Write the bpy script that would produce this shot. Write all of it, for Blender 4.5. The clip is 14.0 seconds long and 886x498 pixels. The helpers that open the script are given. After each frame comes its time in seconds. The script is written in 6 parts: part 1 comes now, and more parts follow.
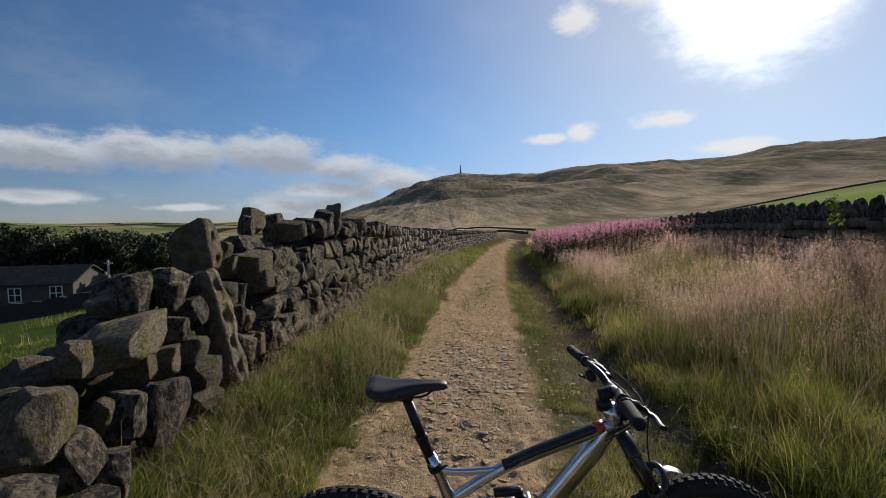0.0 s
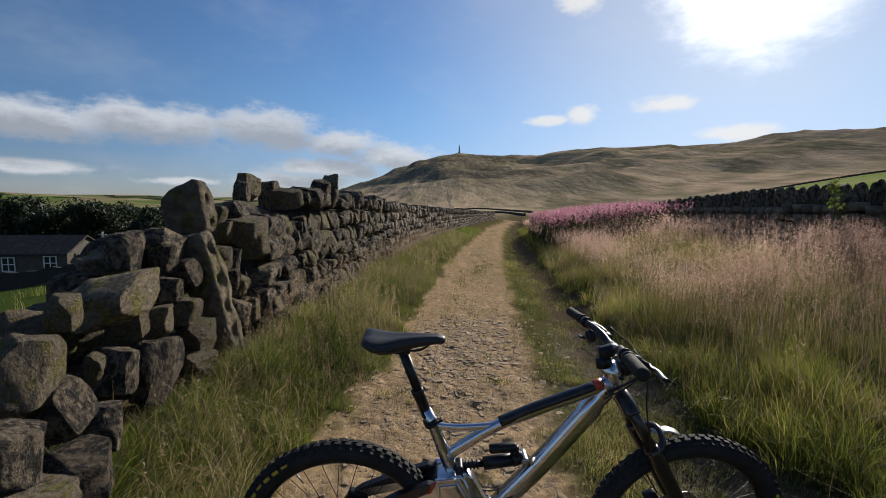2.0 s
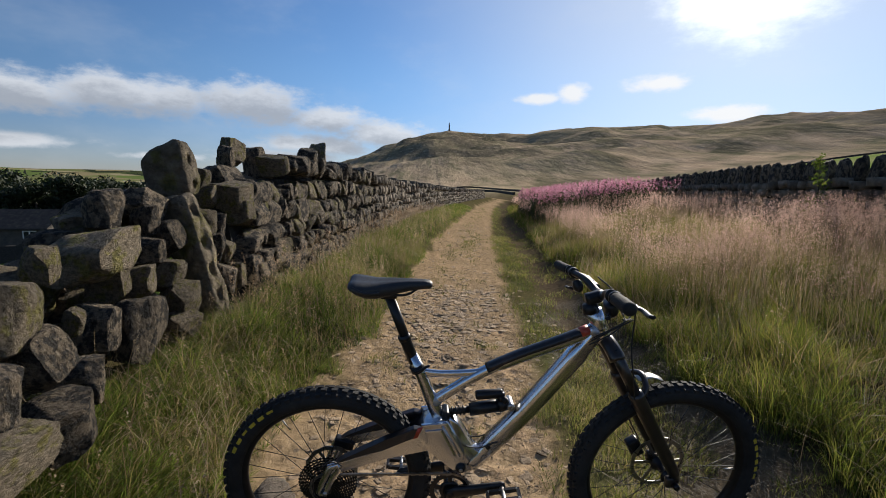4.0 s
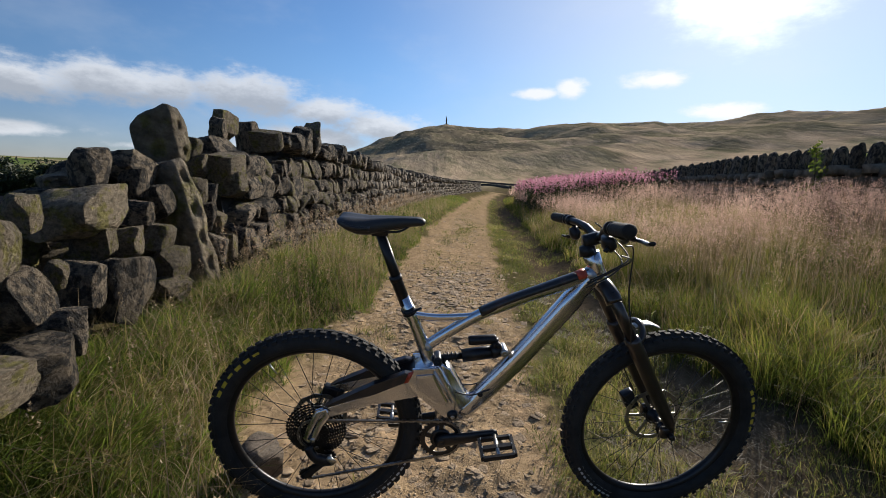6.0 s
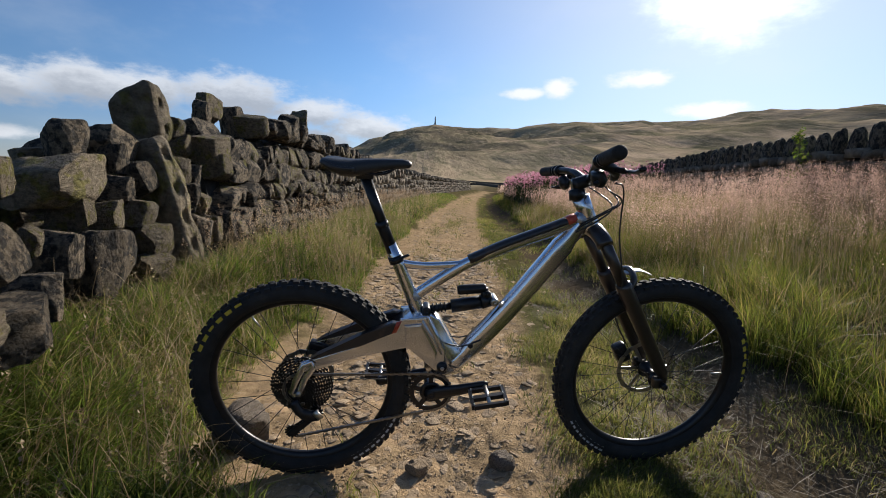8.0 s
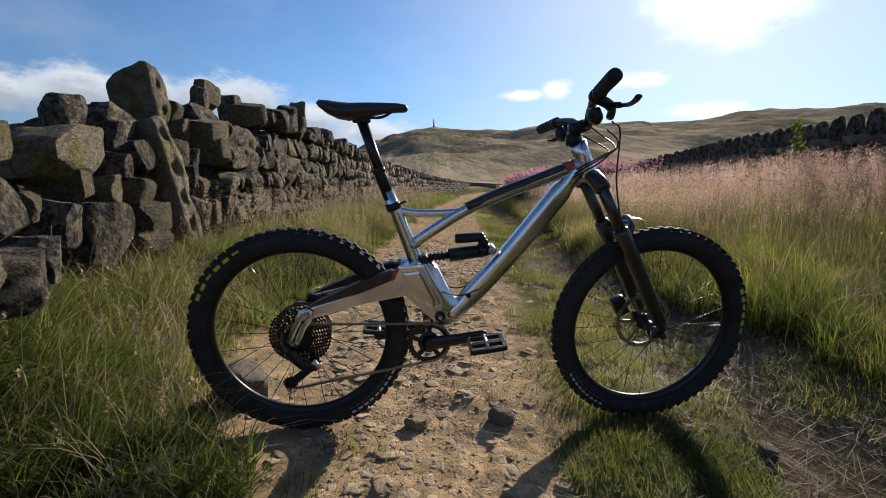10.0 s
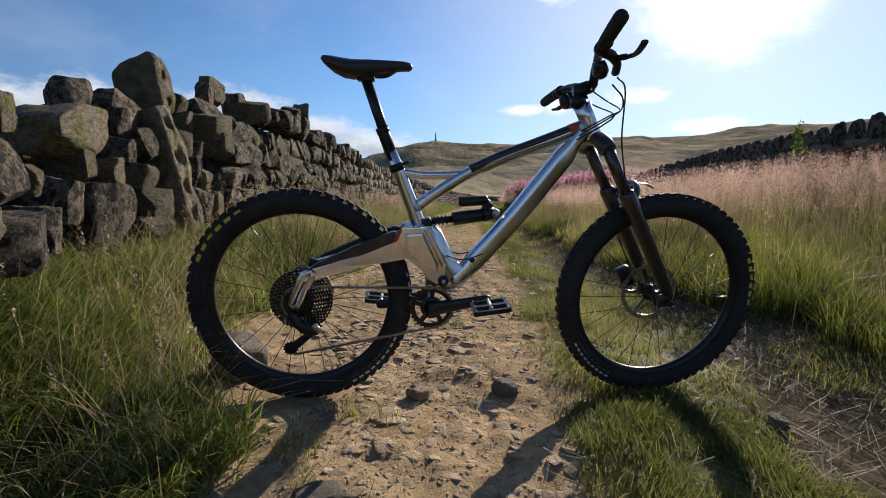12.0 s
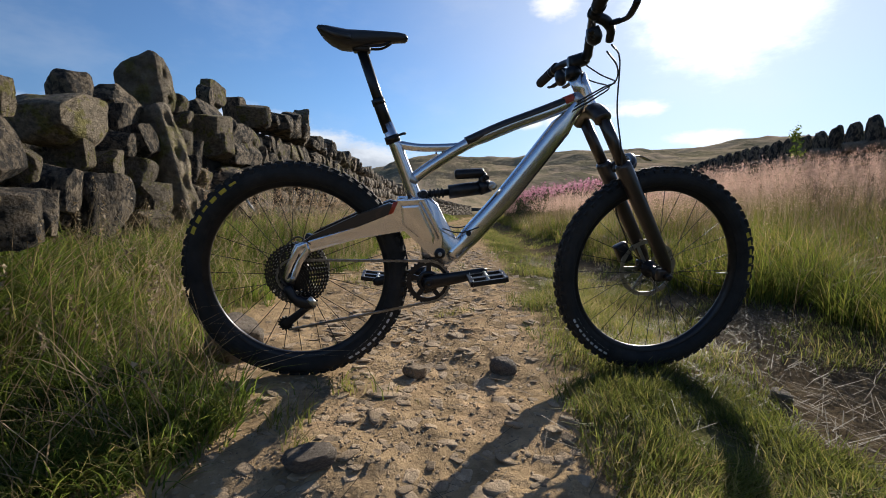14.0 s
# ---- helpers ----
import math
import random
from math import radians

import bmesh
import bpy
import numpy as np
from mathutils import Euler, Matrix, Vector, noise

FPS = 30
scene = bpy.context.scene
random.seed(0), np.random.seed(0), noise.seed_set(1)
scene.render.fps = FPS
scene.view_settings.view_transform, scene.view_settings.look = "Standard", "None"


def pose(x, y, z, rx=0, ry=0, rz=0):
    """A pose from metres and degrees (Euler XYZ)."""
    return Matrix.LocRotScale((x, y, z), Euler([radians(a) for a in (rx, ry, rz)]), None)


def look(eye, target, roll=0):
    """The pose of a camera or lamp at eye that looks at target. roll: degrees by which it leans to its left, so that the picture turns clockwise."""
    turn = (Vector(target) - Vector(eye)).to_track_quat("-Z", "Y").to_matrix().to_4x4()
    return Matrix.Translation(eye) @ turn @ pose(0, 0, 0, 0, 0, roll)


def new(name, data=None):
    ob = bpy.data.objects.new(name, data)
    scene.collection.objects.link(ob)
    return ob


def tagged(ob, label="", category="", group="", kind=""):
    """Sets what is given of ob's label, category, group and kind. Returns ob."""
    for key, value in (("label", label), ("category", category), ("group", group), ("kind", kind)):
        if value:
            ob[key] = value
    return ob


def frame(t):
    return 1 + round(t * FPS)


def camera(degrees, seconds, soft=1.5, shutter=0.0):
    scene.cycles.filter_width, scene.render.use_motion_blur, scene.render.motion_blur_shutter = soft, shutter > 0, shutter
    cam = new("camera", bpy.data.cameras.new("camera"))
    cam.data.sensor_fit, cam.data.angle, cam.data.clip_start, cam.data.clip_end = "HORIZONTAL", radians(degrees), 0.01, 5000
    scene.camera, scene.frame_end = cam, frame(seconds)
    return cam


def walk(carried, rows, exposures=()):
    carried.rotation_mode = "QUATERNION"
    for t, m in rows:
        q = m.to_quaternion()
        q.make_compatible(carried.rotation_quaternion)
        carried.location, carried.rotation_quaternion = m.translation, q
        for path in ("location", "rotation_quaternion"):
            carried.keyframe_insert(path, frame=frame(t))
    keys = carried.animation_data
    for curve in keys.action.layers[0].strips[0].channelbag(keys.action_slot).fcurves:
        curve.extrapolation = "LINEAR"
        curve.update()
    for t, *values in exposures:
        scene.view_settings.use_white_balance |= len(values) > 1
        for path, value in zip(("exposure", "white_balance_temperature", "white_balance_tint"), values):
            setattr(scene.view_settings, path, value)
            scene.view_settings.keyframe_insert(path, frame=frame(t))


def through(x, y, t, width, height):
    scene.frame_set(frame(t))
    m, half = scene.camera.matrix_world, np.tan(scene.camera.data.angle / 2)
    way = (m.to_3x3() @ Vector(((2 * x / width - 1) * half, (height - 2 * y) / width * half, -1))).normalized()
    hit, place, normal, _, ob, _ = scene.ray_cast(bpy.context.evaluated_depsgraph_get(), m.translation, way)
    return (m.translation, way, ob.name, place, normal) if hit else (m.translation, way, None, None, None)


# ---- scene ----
cam = camera(90.3, 14.0, soft=0.95)
ROWS = [
    # seconds, x, y, z, yaw, pitch, roll
    (0.0, 0.0287, 0.0083, 1.5648, -0.169, -3.251, 1.154),
    (0.5, 0.0283, 0.0193, 1.5427, -0.027, -4.413, 0.770),
    (1.0, 0.0219, 0.0348, 1.5143, -0.029, -5.125, 0.427),
    (1.5, 0.0141, 0.0395, 1.4951, -0.332, -5.501, -0.097),
    (2.0, 0.0155, 0.0470, 1.4726, -0.505, -5.808, -0.259),
    (2.5, 0.0190, 0.0576, 1.4449, -0.748, -6.648, -0.061),
    (3.0, 0.0168, 0.0546, 1.4189, -1.286, -7.918, -0.414),
    (5.5, 0.0312, 0.0621, 1.2492, -2.207, -8.929, -1.117),
    (6.0, 0.0323, 0.0710, 1.1942, -2.300, -9.304, -1.591),
    (6.5, 0.0332, 0.0741, 1.1441, -2.567, -9.588, -1.598),
    (7.0, 0.0316, 0.0716, 1.0991, -2.895, -9.963, -1.529),
    (7.5, 0.0368, 0.0749, 1.0705, -3.250, -9.741, -1.352),
    (8.0, 0.0443, 0.0753, 1.0271, -3.662, -9.232, -1.089),
    (8.5, 0.0476, 0.0735, 0.9841, -3.833, -9.182, -0.538),
    (11.0, 0.0531, 0.0398, 0.7836, -3.582, -8.205, -0.775),
    (11.5, 0.0465, 0.0405, 0.7446, -3.547, -7.624, -0.993),
    (12.0, 0.0465, 0.0431, 0.7080, -3.591, -7.280, -0.901),
    (12.5, 0.0497, 0.0408, 0.6781, -3.457, -7.019, -0.689),
    (13.0, 0.0516, 0.0404, 0.6460, -3.626, -6.582, -0.695),
    (13.5, 0.0609, 0.0383, 0.6054, -3.568, -6.195, -0.555),
    (14.0, 0.0619, 0.0363, 0.5854, -3.494, -5.628, -0.638),
]
walk(cam, [(t, pose(x, y, z, 90 + pitch, roll, yaw)) for t, x, y, z, yaw, pitch, roll in ROWS], [(0.0, 0.03), (3.0, 0.18), (5.5, 0.34), (8.5, 0.43), (11.0, 0.48), (14.0, 0.49)])

# ---- world, sun, exposure ----
SUN_AZ, SUN_EL = 35.0, 23.5  # degrees right of +y, degrees above the horizon
world = bpy.data.worlds.new("sky")
scene.world = world
world.use_nodes = True
wt = world.node_tree
wn, wl = wt.nodes, wt.links


def wmath(op, a, b=None, clamp=False):
    n = wn.new("ShaderNodeMath")
    n.operation, n.use_clamp = op, clamp
    for i, v in enumerate((a, b)):
        if v is None:
            continue
        if isinstance(v, (int, float)):
            n.inputs[i].default_value = v
        else:
            wl.new(v, n.inputs[i])
    return n.outputs[0]


def wmix(fac, a, b):
    n = wn.new("ShaderNodeMix")
    n.data_type = "RGBA"
    wl.new(fac, n.inputs[0])
    for i, v in ((6, a), (7, b)):
        if isinstance(v, tuple):
            n.inputs[i].default_value = (*v, 1)
        else:
            wl.new(v, n.inputs[i])
    return n.outputs[2]


def wramp(v, lo, hi):
    n = wn.new("ShaderNodeMapRange")
    n.interpolation_type = "SMOOTHSTEP"
    wl.new(v, n.inputs[0])
    n.inputs[1].default_value, n.inputs[2].default_value = lo, hi
    return n.outputs[0]


sky = wn.new("ShaderNodeTexSky")
sky.sky_type, sky.sun_disc = "NISHITA", False
sky.sun_elevation, sky.sun_rotation = radians(SUN_EL), radians(SUN_AZ)
sky.air_density, sky.dust_density, sky.ozone_density = 1.0, 0.12, 2.5
coord = wn.new("ShaderNodeTexCoord")
split = wn.new("ShaderNodeSeparateXYZ")
wl.new(coord.outputs["Generated"], split.inputs[0])
az = wmath("MULTIPLY", wmath("ARCTAN2", split.outputs[0], split.outputs[1]), 57.2958)
el = wmath("MULTIPLY", wmath("ARCSINE", split.outputs[2]), 57.2958)
flat = wn.new("ShaderNodeCombineXYZ")
wl.new(az, flat.inputs[0])
wl.new(wmath("MULTIPLY", el, 2.0), flat.inputs[1])


def wnoise(scale, detail, rough):
    n = wn.new("ShaderNodeTexNoise")
    wl.new(flat.outputs[0], n.inputs["Vector"])
    n.inputs["Scale"].default_value, n.inputs["Detail"].default_value, n.inputs["Roughness"].default_value = scale, detail, rough
    return n.outputs[0]


puff, wisp = wnoise(0.24, 9, 0.64), wnoise(0.06, 5, 0.6)
# cumulus: azimuth, elevation, half width, half height
def cumulus(lift):
    """How deep inside the nearest cloud a direction lies, looking lift degrees higher."""
    bank = None
    for a, e, wa, we in ((-52, 7.6, 14, 2.7), (-42, 7.8, 12, 2.8), (-32, 8.4, 11, 2.9), (-21, 8.7, 9, 3.4), (-12.5, 7.4, 7, 2.4),
                         (-42, 3.4, 7, 1.0), (-30, 2.4, 5, 0.6), (-18, 2.6, 9, 1.6), (-6, 5.8, 8.5, 2.3), (-14, 4.4, 10, 1.7),
                         (13.6, 10.3, 3.4, 0.9), (17.6, 10.6, 2.4, 1.5), (27, 11.4, 4.4, 1.3), (33.5, 7.7, 5, 1.2), (17, 23.3, 3.6, 2.4),
                         (24, 25.5, 7, 3.0), (-62, 26, 16, 5), (75, 14, 20, 5), (115, 22, 30, 8), (170, 14, 40, 6), (-120, 16, 30, 6)):
        d = wmath("SQRT", wmath("ADD", wmath("POWER", wmath("MULTIPLY", wmath("SUBTRACT", az, a), 1 / wa), 2), wmath("POWER", wmath("MULTIPLY", wmath("SUBTRACT", el, e - lift), 1 / we), 2)))
        d = wmath("SUBTRACT", 1.0, d)
        bank = d if bank is None else wmath("MAXIMUM", bank, d)
    return bank


body = wmath("ADD", cumulus(0), wmath("MULTIPLY", wmath("SUBTRACT", puff, 0.5), 1.5))
density = wramp(body, 0.05, 0.70)
dot = wn.new("ShaderNodeVectorMath")
dot.operation = "DOT_PRODUCT"
wl.new(coord.outputs["Generated"], dot.inputs[0])
dot.inputs[1].default_value = (math.sin(radians(SUN_AZ)) * math.cos(radians(SUN_EL)), math.cos(radians(SUN_AZ)) * math.cos(radians(SUN_EL)), math.sin(radians(SUN_EL)))
off_sun = wmath("MULTIPLY", wmath("ARCCOSINE", dot.outputs["Value"]), 57.2958)
near_sun = wmath("SUBTRACT", 1.0, wramp(off_sun, 5, 50))
thick = wramp(wmath("ADD", cumulus(1.8), wmath("MULTIPLY", wmath("SUBTRACT", puff, 0.5), 1.6)), -0.1, 0.75)
cloud = wmix(thick, (7.1, 7.4, 7.9), (3.9, 4.2, 4.75))
cloud = wmix(near_sun, cloud, (10.5, 10.4, 10.2))
# thin veil of high cloud round the sun
veil_edge = wmath("ADD", off_sun, wmath("MULTIPLY", wmath("SUBTRACT", puff, 0.5), 6.5))
veil = wmath("SUBTRACT", 1.0, wramp(veil_edge, 1.0, 11.0))
glow = wmath("MULTIPLY", wmath("SUBTRACT", 1.0, wramp(off_sun, 4, 44)), 0.48)
thin = wmath("MULTIPLY", wramp(wisp, 0.45, 0.75), 0.12)
tone = wn.new("ShaderNodeMix")
tone.data_type, tone.blend_type = "RGBA", "MULTIPLY"
tone.inputs[0].default_value = 1.0
wl.new(sky.outputs[0], tone.inputs[6])
wl.new(wmix(wramp(el, 0.0, 14.0), (0.66, 0.73, 1.05), (0.72, 0.92, 1.16)), tone.inputs[7])
deep = wn.new("ShaderNodeVectorMath")
deep.operation = "SCALE"
wl.new(tone.outputs[2], deep.inputs[0])
wl.new(wmath("SUBTRACT", 1.0, wmath("MULTIPLY", wramp(off_sun, 38, 85), 0.22)), deep.inputs[3])
full = wmix(thin, deep.outputs[0], (7.5, 7.6, 7.8))
full = wmix(wmath("MULTIPLY", density, 0.88), full, cloud)
full = wmix(glow, full, (9.0, 9.1, 9.2))
full = wmix(veil, full, (22.0, 21.5, 20.5))
wn["Background"].inputs["Strength"].default_value = 0.084
wl.new(full, wn["Background"].inputs["Color"])
sun_way = Vector(dot.inputs[1].default_value)
sun = new("sun", bpy.data.lights.new("sun", "SUN"))
sun.data.energy, sun.data.angle, sun.data.color = 5.0, radians(0.53), (1.0, 0.92, 0.80)
sun.matrix_world = look(sun_way * 100, (0, 0, 0))

# ---- materials ----
def material(name, color, rough=0.7, metal=0.0, vary=0.25, scale=8.0, bump=0.0, bump_scale=60.0, second=None, second_scale=3.0, second_at=(0.5, 0.65),
             tint="", clear=0.0, per_object=0.0, per_island=0.0, translucent=0.0, gloss=0.5, rough_vary=0.0):
    """A procedural surface: a base colour varied by noise, a second colour in patches, fine relief."""
    m = bpy.data.materials.new(name)
    m.use_nodes = True
    t = m.node_tree
    n, l = t.nodes, t.links
    b = n["Principled BSDF"]
    where = n.new("ShaderNodeTexCoord").outputs["Object"]
    if per_object:
        info = n.new("ShaderNodeObjectInfo")
        shift = n.new("ShaderNodeVectorMath")
        shift.operation = "MULTIPLY_ADD"
        l.new(info.outputs["Random"], shift.inputs[0])
        shift.inputs[1].default_value = (37.0, 53.0, 71.0)
        l.new(where, shift.inputs[2])
        where = shift.outputs[0]

    def noisy(s, detail=5, r=0.6):
        k = n.new("ShaderNodeTexNoise")
        l.new(where, k.inputs["Vector"])
        k.inputs["Scale"].default_value, k.inputs["Detail"].default_value, k.inputs["Roughness"].default_value = s, detail, r
        return k.outputs[0]

    def mul(a, lo, hi):
        k = n.new("ShaderNodeMapRange")
        l.new(a, k.inputs[0])
        k.inputs[1].default_value, k.inputs[2].default_value = 0.25, 0.75
        k.inputs[3].default_value, k.inputs[4].default_value = lo, hi
        return k.outputs[0]

    def blend(kind, fac, a, c):
        k = n.new("ShaderNodeMix")
        k.data_type, k.blend_type = "RGBA", kind
        if isinstance(fac, float):
            k.inputs[0].default_value = fac
        else:
            l.new(fac, k.inputs[0])
        for i, v in ((6, a), (7, c)):
            if isinstance(v, tuple):
                k.inputs[i].default_value = (*v, 1)
            else:
                l.new(v, k.inputs[i])
        return k.outputs[2]

    col = color
    if tint:
        at = n.new("ShaderNodeAttribute")
        at.attribute_name = tint
        col = at.outputs["Color"]
    if second:
        k = n.new("ShaderNodeMapRange")
        k.interpolation_type = "SMOOTHSTEP"
        l.new(noisy(second_scale, 6, 0.65), k.inputs[0])
        k.inputs[1].default_value, k.inputs[2].default_value = second_at
        col = blend("MIX", k.outputs[0], col, second)
    grey = n.new("ShaderNodeCombineColor")
    v = mul(noisy(scale), 1 - vary, 1 + vary)
    for i in range(3):
        l.new(v, grey.inputs[i])
    col = blend("MULTIPLY", 1.0, col, grey.outputs[0])
    for amount, node, out in ((per_object, "ShaderNodeObjectInfo", "Random"), (per_island, "ShaderNodeNewGeometry", "Random Per Island")):
        if amount:
            src = n.new(node)
            k = n.new("ShaderNodeMapRange")
            l.new(src.outputs[out], k.inputs[0])
            k.inputs[3].default_value, k.inputs[4].default_value = 1 - amount, 1 + amount
            g2 = n.new("ShaderNodeCombineColor")
            for i in range(3):
                l.new(k.outputs[0], g2.inputs[i])
            col = blend("MULTIPLY", 1.0, col, g2.outputs[0])
    l.new(col, b.inputs["Base Color"]) if not isinstance(col, tuple) else None
    b.inputs["Roughness"].default_value, b.inputs["Metallic"].default_value = rough, metal
    b.inputs["Specular IOR Level"].default_value = gloss
    b.inputs["Coat Weight"].default_value = clear
    b.inputs["Coat Roughness"].default_value = 0.1
    if rough_vary:
        l.new(mul(noisy(scale * 2.3), max(0.02, rough - rough_vary), min(1, rough + rough_vary)), b.inputs["Roughness"])
    if bump:
        k = n.new("ShaderNodeBump")
        k.inputs["Strength"].default_value, k.inputs["Distance"].default_value = bump, 1.6 / bump_scale
        l.new(noisy(bump_scale, 8, 0.7), k.inputs["Height"])
        l.new(k.outputs[0], b.inputs["Normal"])
    if translucent:
        tr = n.new("ShaderNodeBsdfTranslucent")
        l.new(col, tr.inputs[0]) if not isinstance(col, tuple) else None
        mx = n.new("ShaderNodeMixShader")
        mx.inputs[0].default_value = translucent
        l.new(b.outputs[0], mx.inputs[1])
        l.new(tr.outputs[0], mx.inputs[2])
        l.new(mx.outputs[0], n["Material Output"].inputs[0])
    return m


M_GROUND = material("soil and turf", (0.2, 0.2, 0.1), 0.95, tint="tint", vary=0.42, scale=18, bump=0.6, bump_scale=55, gloss=0.0)


def moorland(m):
    """Adds tussocks and hollows to the open moor and a patchwork of fields to the far side of the valley."""
    n, l = m.node_tree.nodes, m.node_tree.links
    b = n["Principled BSDF"]
    base = b.inputs["Base Color"].links[0].from_socket
    relief = b.inputs["Normal"].links[0].from_socket
    at = n.new("ShaderNodeAttribute")
    at.attribute_name = "cover"
    masks = n.new("ShaderNodeSeparateColor")
    l.new(at.outputs["Color"], masks.inputs[0])
    where = n.new("ShaderNodeVectorMath")
    where.operation = "MULTIPLY"
    l.new(n.new("ShaderNodeTexCoord").outputs["Object"], where.inputs[0])
    where.inputs[1].default_value = (1.0, 0.28, 1.6)

    def field(scale, detail, lo, hi, a, c):
        k = n.new("ShaderNodeTexNoise")
        l.new(where.outputs[0], k.inputs["Vector"])
        k.inputs["Scale"].default_value, k.inputs["Detail"].default_value, k.inputs["Roughness"].default_value = scale, detail, 0.68
        r = n.new("ShaderNodeMapRange")
        l.new(k.outputs[0], r.inputs[0])
        r.inputs[1].default_value, r.inputs[2].default_value, r.inputs[3].default_value, r.inputs[4].default_value = lo, hi, a, c
        return r.outputs[0]

    def mixed(kind, fac, a, c):
        k = n.new("ShaderNodeMix")
        k.data_type, k.blend_type = "RGBA", kind
        l.new(fac, k.inputs[0])
        for i, v in ((6, a), (7, c)):
            if isinstance(v, tuple):
                k.inputs[i].default_value = (*v, 1)
            else:
                l.new(v, k.inputs[i])
        return k.outputs[2]

    def product(a, c):
        k = n.new("ShaderNodeMath")
        k.operation = "MULTIPLY"
        l.new(a, k.inputs[0])
        l.new(c, k.inputs[1])
        return k.outputs[0]

    col = mixed("MIX", product(masks.outputs[0], field(0.009, 9, 0.46, 0.58, 0.0, 0.85)), base, (0.28, 0.235, 0.15))
    col = mixed("MIX", product(masks.outputs[0], field(0.02, 9, 0.48, 0.6, 0.0, 0.8)), col, (0.55, 0.41, 0.275))
    col = mixed("MIX", product(masks.outputs[0], field(0.005, 10, 0.53, 0.6, 0.0, 0.7)), col, (0.085, 0.08, 0.055))
    col = mixed("MIX", product(masks.outputs[0], field(0.06, 6, 0.50, 0.64, 0.0, 0.45)), col, (0.16, 0.14, 0.085))
    col = mixed("MIX", product(masks.outputs[0], field(0.11, 5, 0.52, 0.64, 0.0, 0.5)), col, (0.50, 0.39, 0.25))
    cells = n.new("ShaderNodeTexVoronoi")
    l.new(n.new("ShaderNodeTexCoord").outputs["Object"], cells.inputs["Vector"])
    cells.inputs["Scale"].default_value = 0.006
    grey = n.new("ShaderNodeSeparateColor")
    l.new(cells.outputs["Color"], grey.inputs[0])
    ramp = n.new("ShaderNodeValToRGB")
    ramp.color_ramp.interpolation = "CONSTANT"
    l.new(grey.outputs[0], ramp.inputs[0])
    e = ramp.color_ramp.elements
    for _ in range(3):
        e.new(0.5)
    for k, (p, c) in enumerate(((0.0, (0.035, 0.045, 0.025)), (0.25, (0.12, 0.16, 0.05)), (0.5, (0.24, 0.20, 0.11)), (0.7, (0.16, 0.17, 0.07)), (0.85, (0.30, 0.26, 0.15)))):
        e[k].position, e[k].color = p, (*c, 1)
    col = mixed("MIX", masks.outputs[1], col, ramp.outputs[0])
    l.new(col, b.inputs["Base Color"])
    k = n.new("ShaderNodeBump")
    k.inputs["Distance"].default_value = 7.0
    l.new(masks.outputs[0], k.inputs["Strength"])
    l.new(field(0.016, 7, 0.0, 1.0, 0.0, 1.0), k.inputs["Height"])
    l.new(relief, k.inputs["Normal"])
    l.new(k.outputs[0], b.inputs["Normal"])


moorland(M_GROUND)
M_STONE = material("weathered gritstone", (0.215, 0.172, 0.124), 0.92, vary=0.75, scale=11, bump=1.0, bump_scale=16, second=(0.050, 0.045, 0.040), second_scale=4.5,
                   second_at=(0.46, 0.56), per_object=0.35, gloss=0.25)
M_MOSSY = material("lichened gritstone", (0.19, 0.155, 0.11), 0.92, vary=0.75, scale=12, bump=1.0, bump_scale=16, second=(0.155, 0.138, 0.046), second_scale=3.6,
                   second_at=(0.50, 0.60), per_object=0.3, gloss=0.25)
M_STONES = material("far gritstone", (0.15, 0.122, 0.09), 0.92, vary=0.5, scale=9, bump=0.7, bump_scale=38, per_island=0.4, gloss=0.25)
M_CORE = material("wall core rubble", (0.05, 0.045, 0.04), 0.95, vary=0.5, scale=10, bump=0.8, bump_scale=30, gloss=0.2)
M_PATHSTONE = material("pale track stone", (0.345, 0.252, 0.16), 0.92, vary=0.45, scale=16, bump=0.6, bump_scale=80, per_island=0.3, per_object=0.1, gloss=0.3)
M_ROCK = material("grey brown rock", (0.20, 0.162, 0.125), 0.9, vary=0.45, scale=14, bump=0.8, bump_scale=60, second=(0.16, 0.13, 0.10), second_scale=8, per_object=0.2, gloss=0.3)

M_ALLOY = material("polished raw aluminium", (0.62, 0.63, 0.66), 0.22, 1.0, vary=0.08, scale=6, rough_vary=0.06)
M_WELD = material("brushed weld alloy", (0.55, 0.55, 0.56), 0.42, 1.0, vary=0.2, scale=60, bump=0.3, bump_scale=250)
M_BLACK = material("black anodised metal", (0.018, 0.018, 0.02), 0.36, 0.5, vary=0.3, scale=40, rough_vary=0.1)
M_FORK = material("dark bronze fork paint", (0.03, 0.022, 0.018), 0.3, 0.2, vary=0.2, scale=30, clear=0.3)
M_RUBBER = material("dusty black rubber", (0.018, 0.0175, 0.017), 0.8, vary=0.5, scale=18, bump=0.3, bump_scale=300, second=(0.045, 0.038, 0.03), second_scale=7, second_at=(0.56, 0.75), gloss=0.35)
M_VINYL = material("black saddle cover", (0.02, 0.02, 0.021), 0.5, vary=0.2, scale=60, bump=0.25, bump_scale=700)
M_DECAL = material("black decal film", (0.02, 0.018, 0.018), 0.3, vary=0.15, scale=20, second=(0.05, 0.03, 0.025), second_scale=20)
M_ORANGE = material("orange red decal film", (0.42, 0.05, 0.02), 0.4, vary=0.25, scale=40)
M_STEEL = material("worn steel", (0.45, 0.44, 0.42), 0.35, 1.0, vary=0.3, scale=60)
M_DARKSTEEL = material("oiled dark steel", (0.022, 0.021, 0.02), 0.42, 0.6, vary=0.3, scale=80)
M_YELLOW = material("faded yellow print", (0.48, 0.36, 0.03), 0.7, vary=0.3, scale=90)
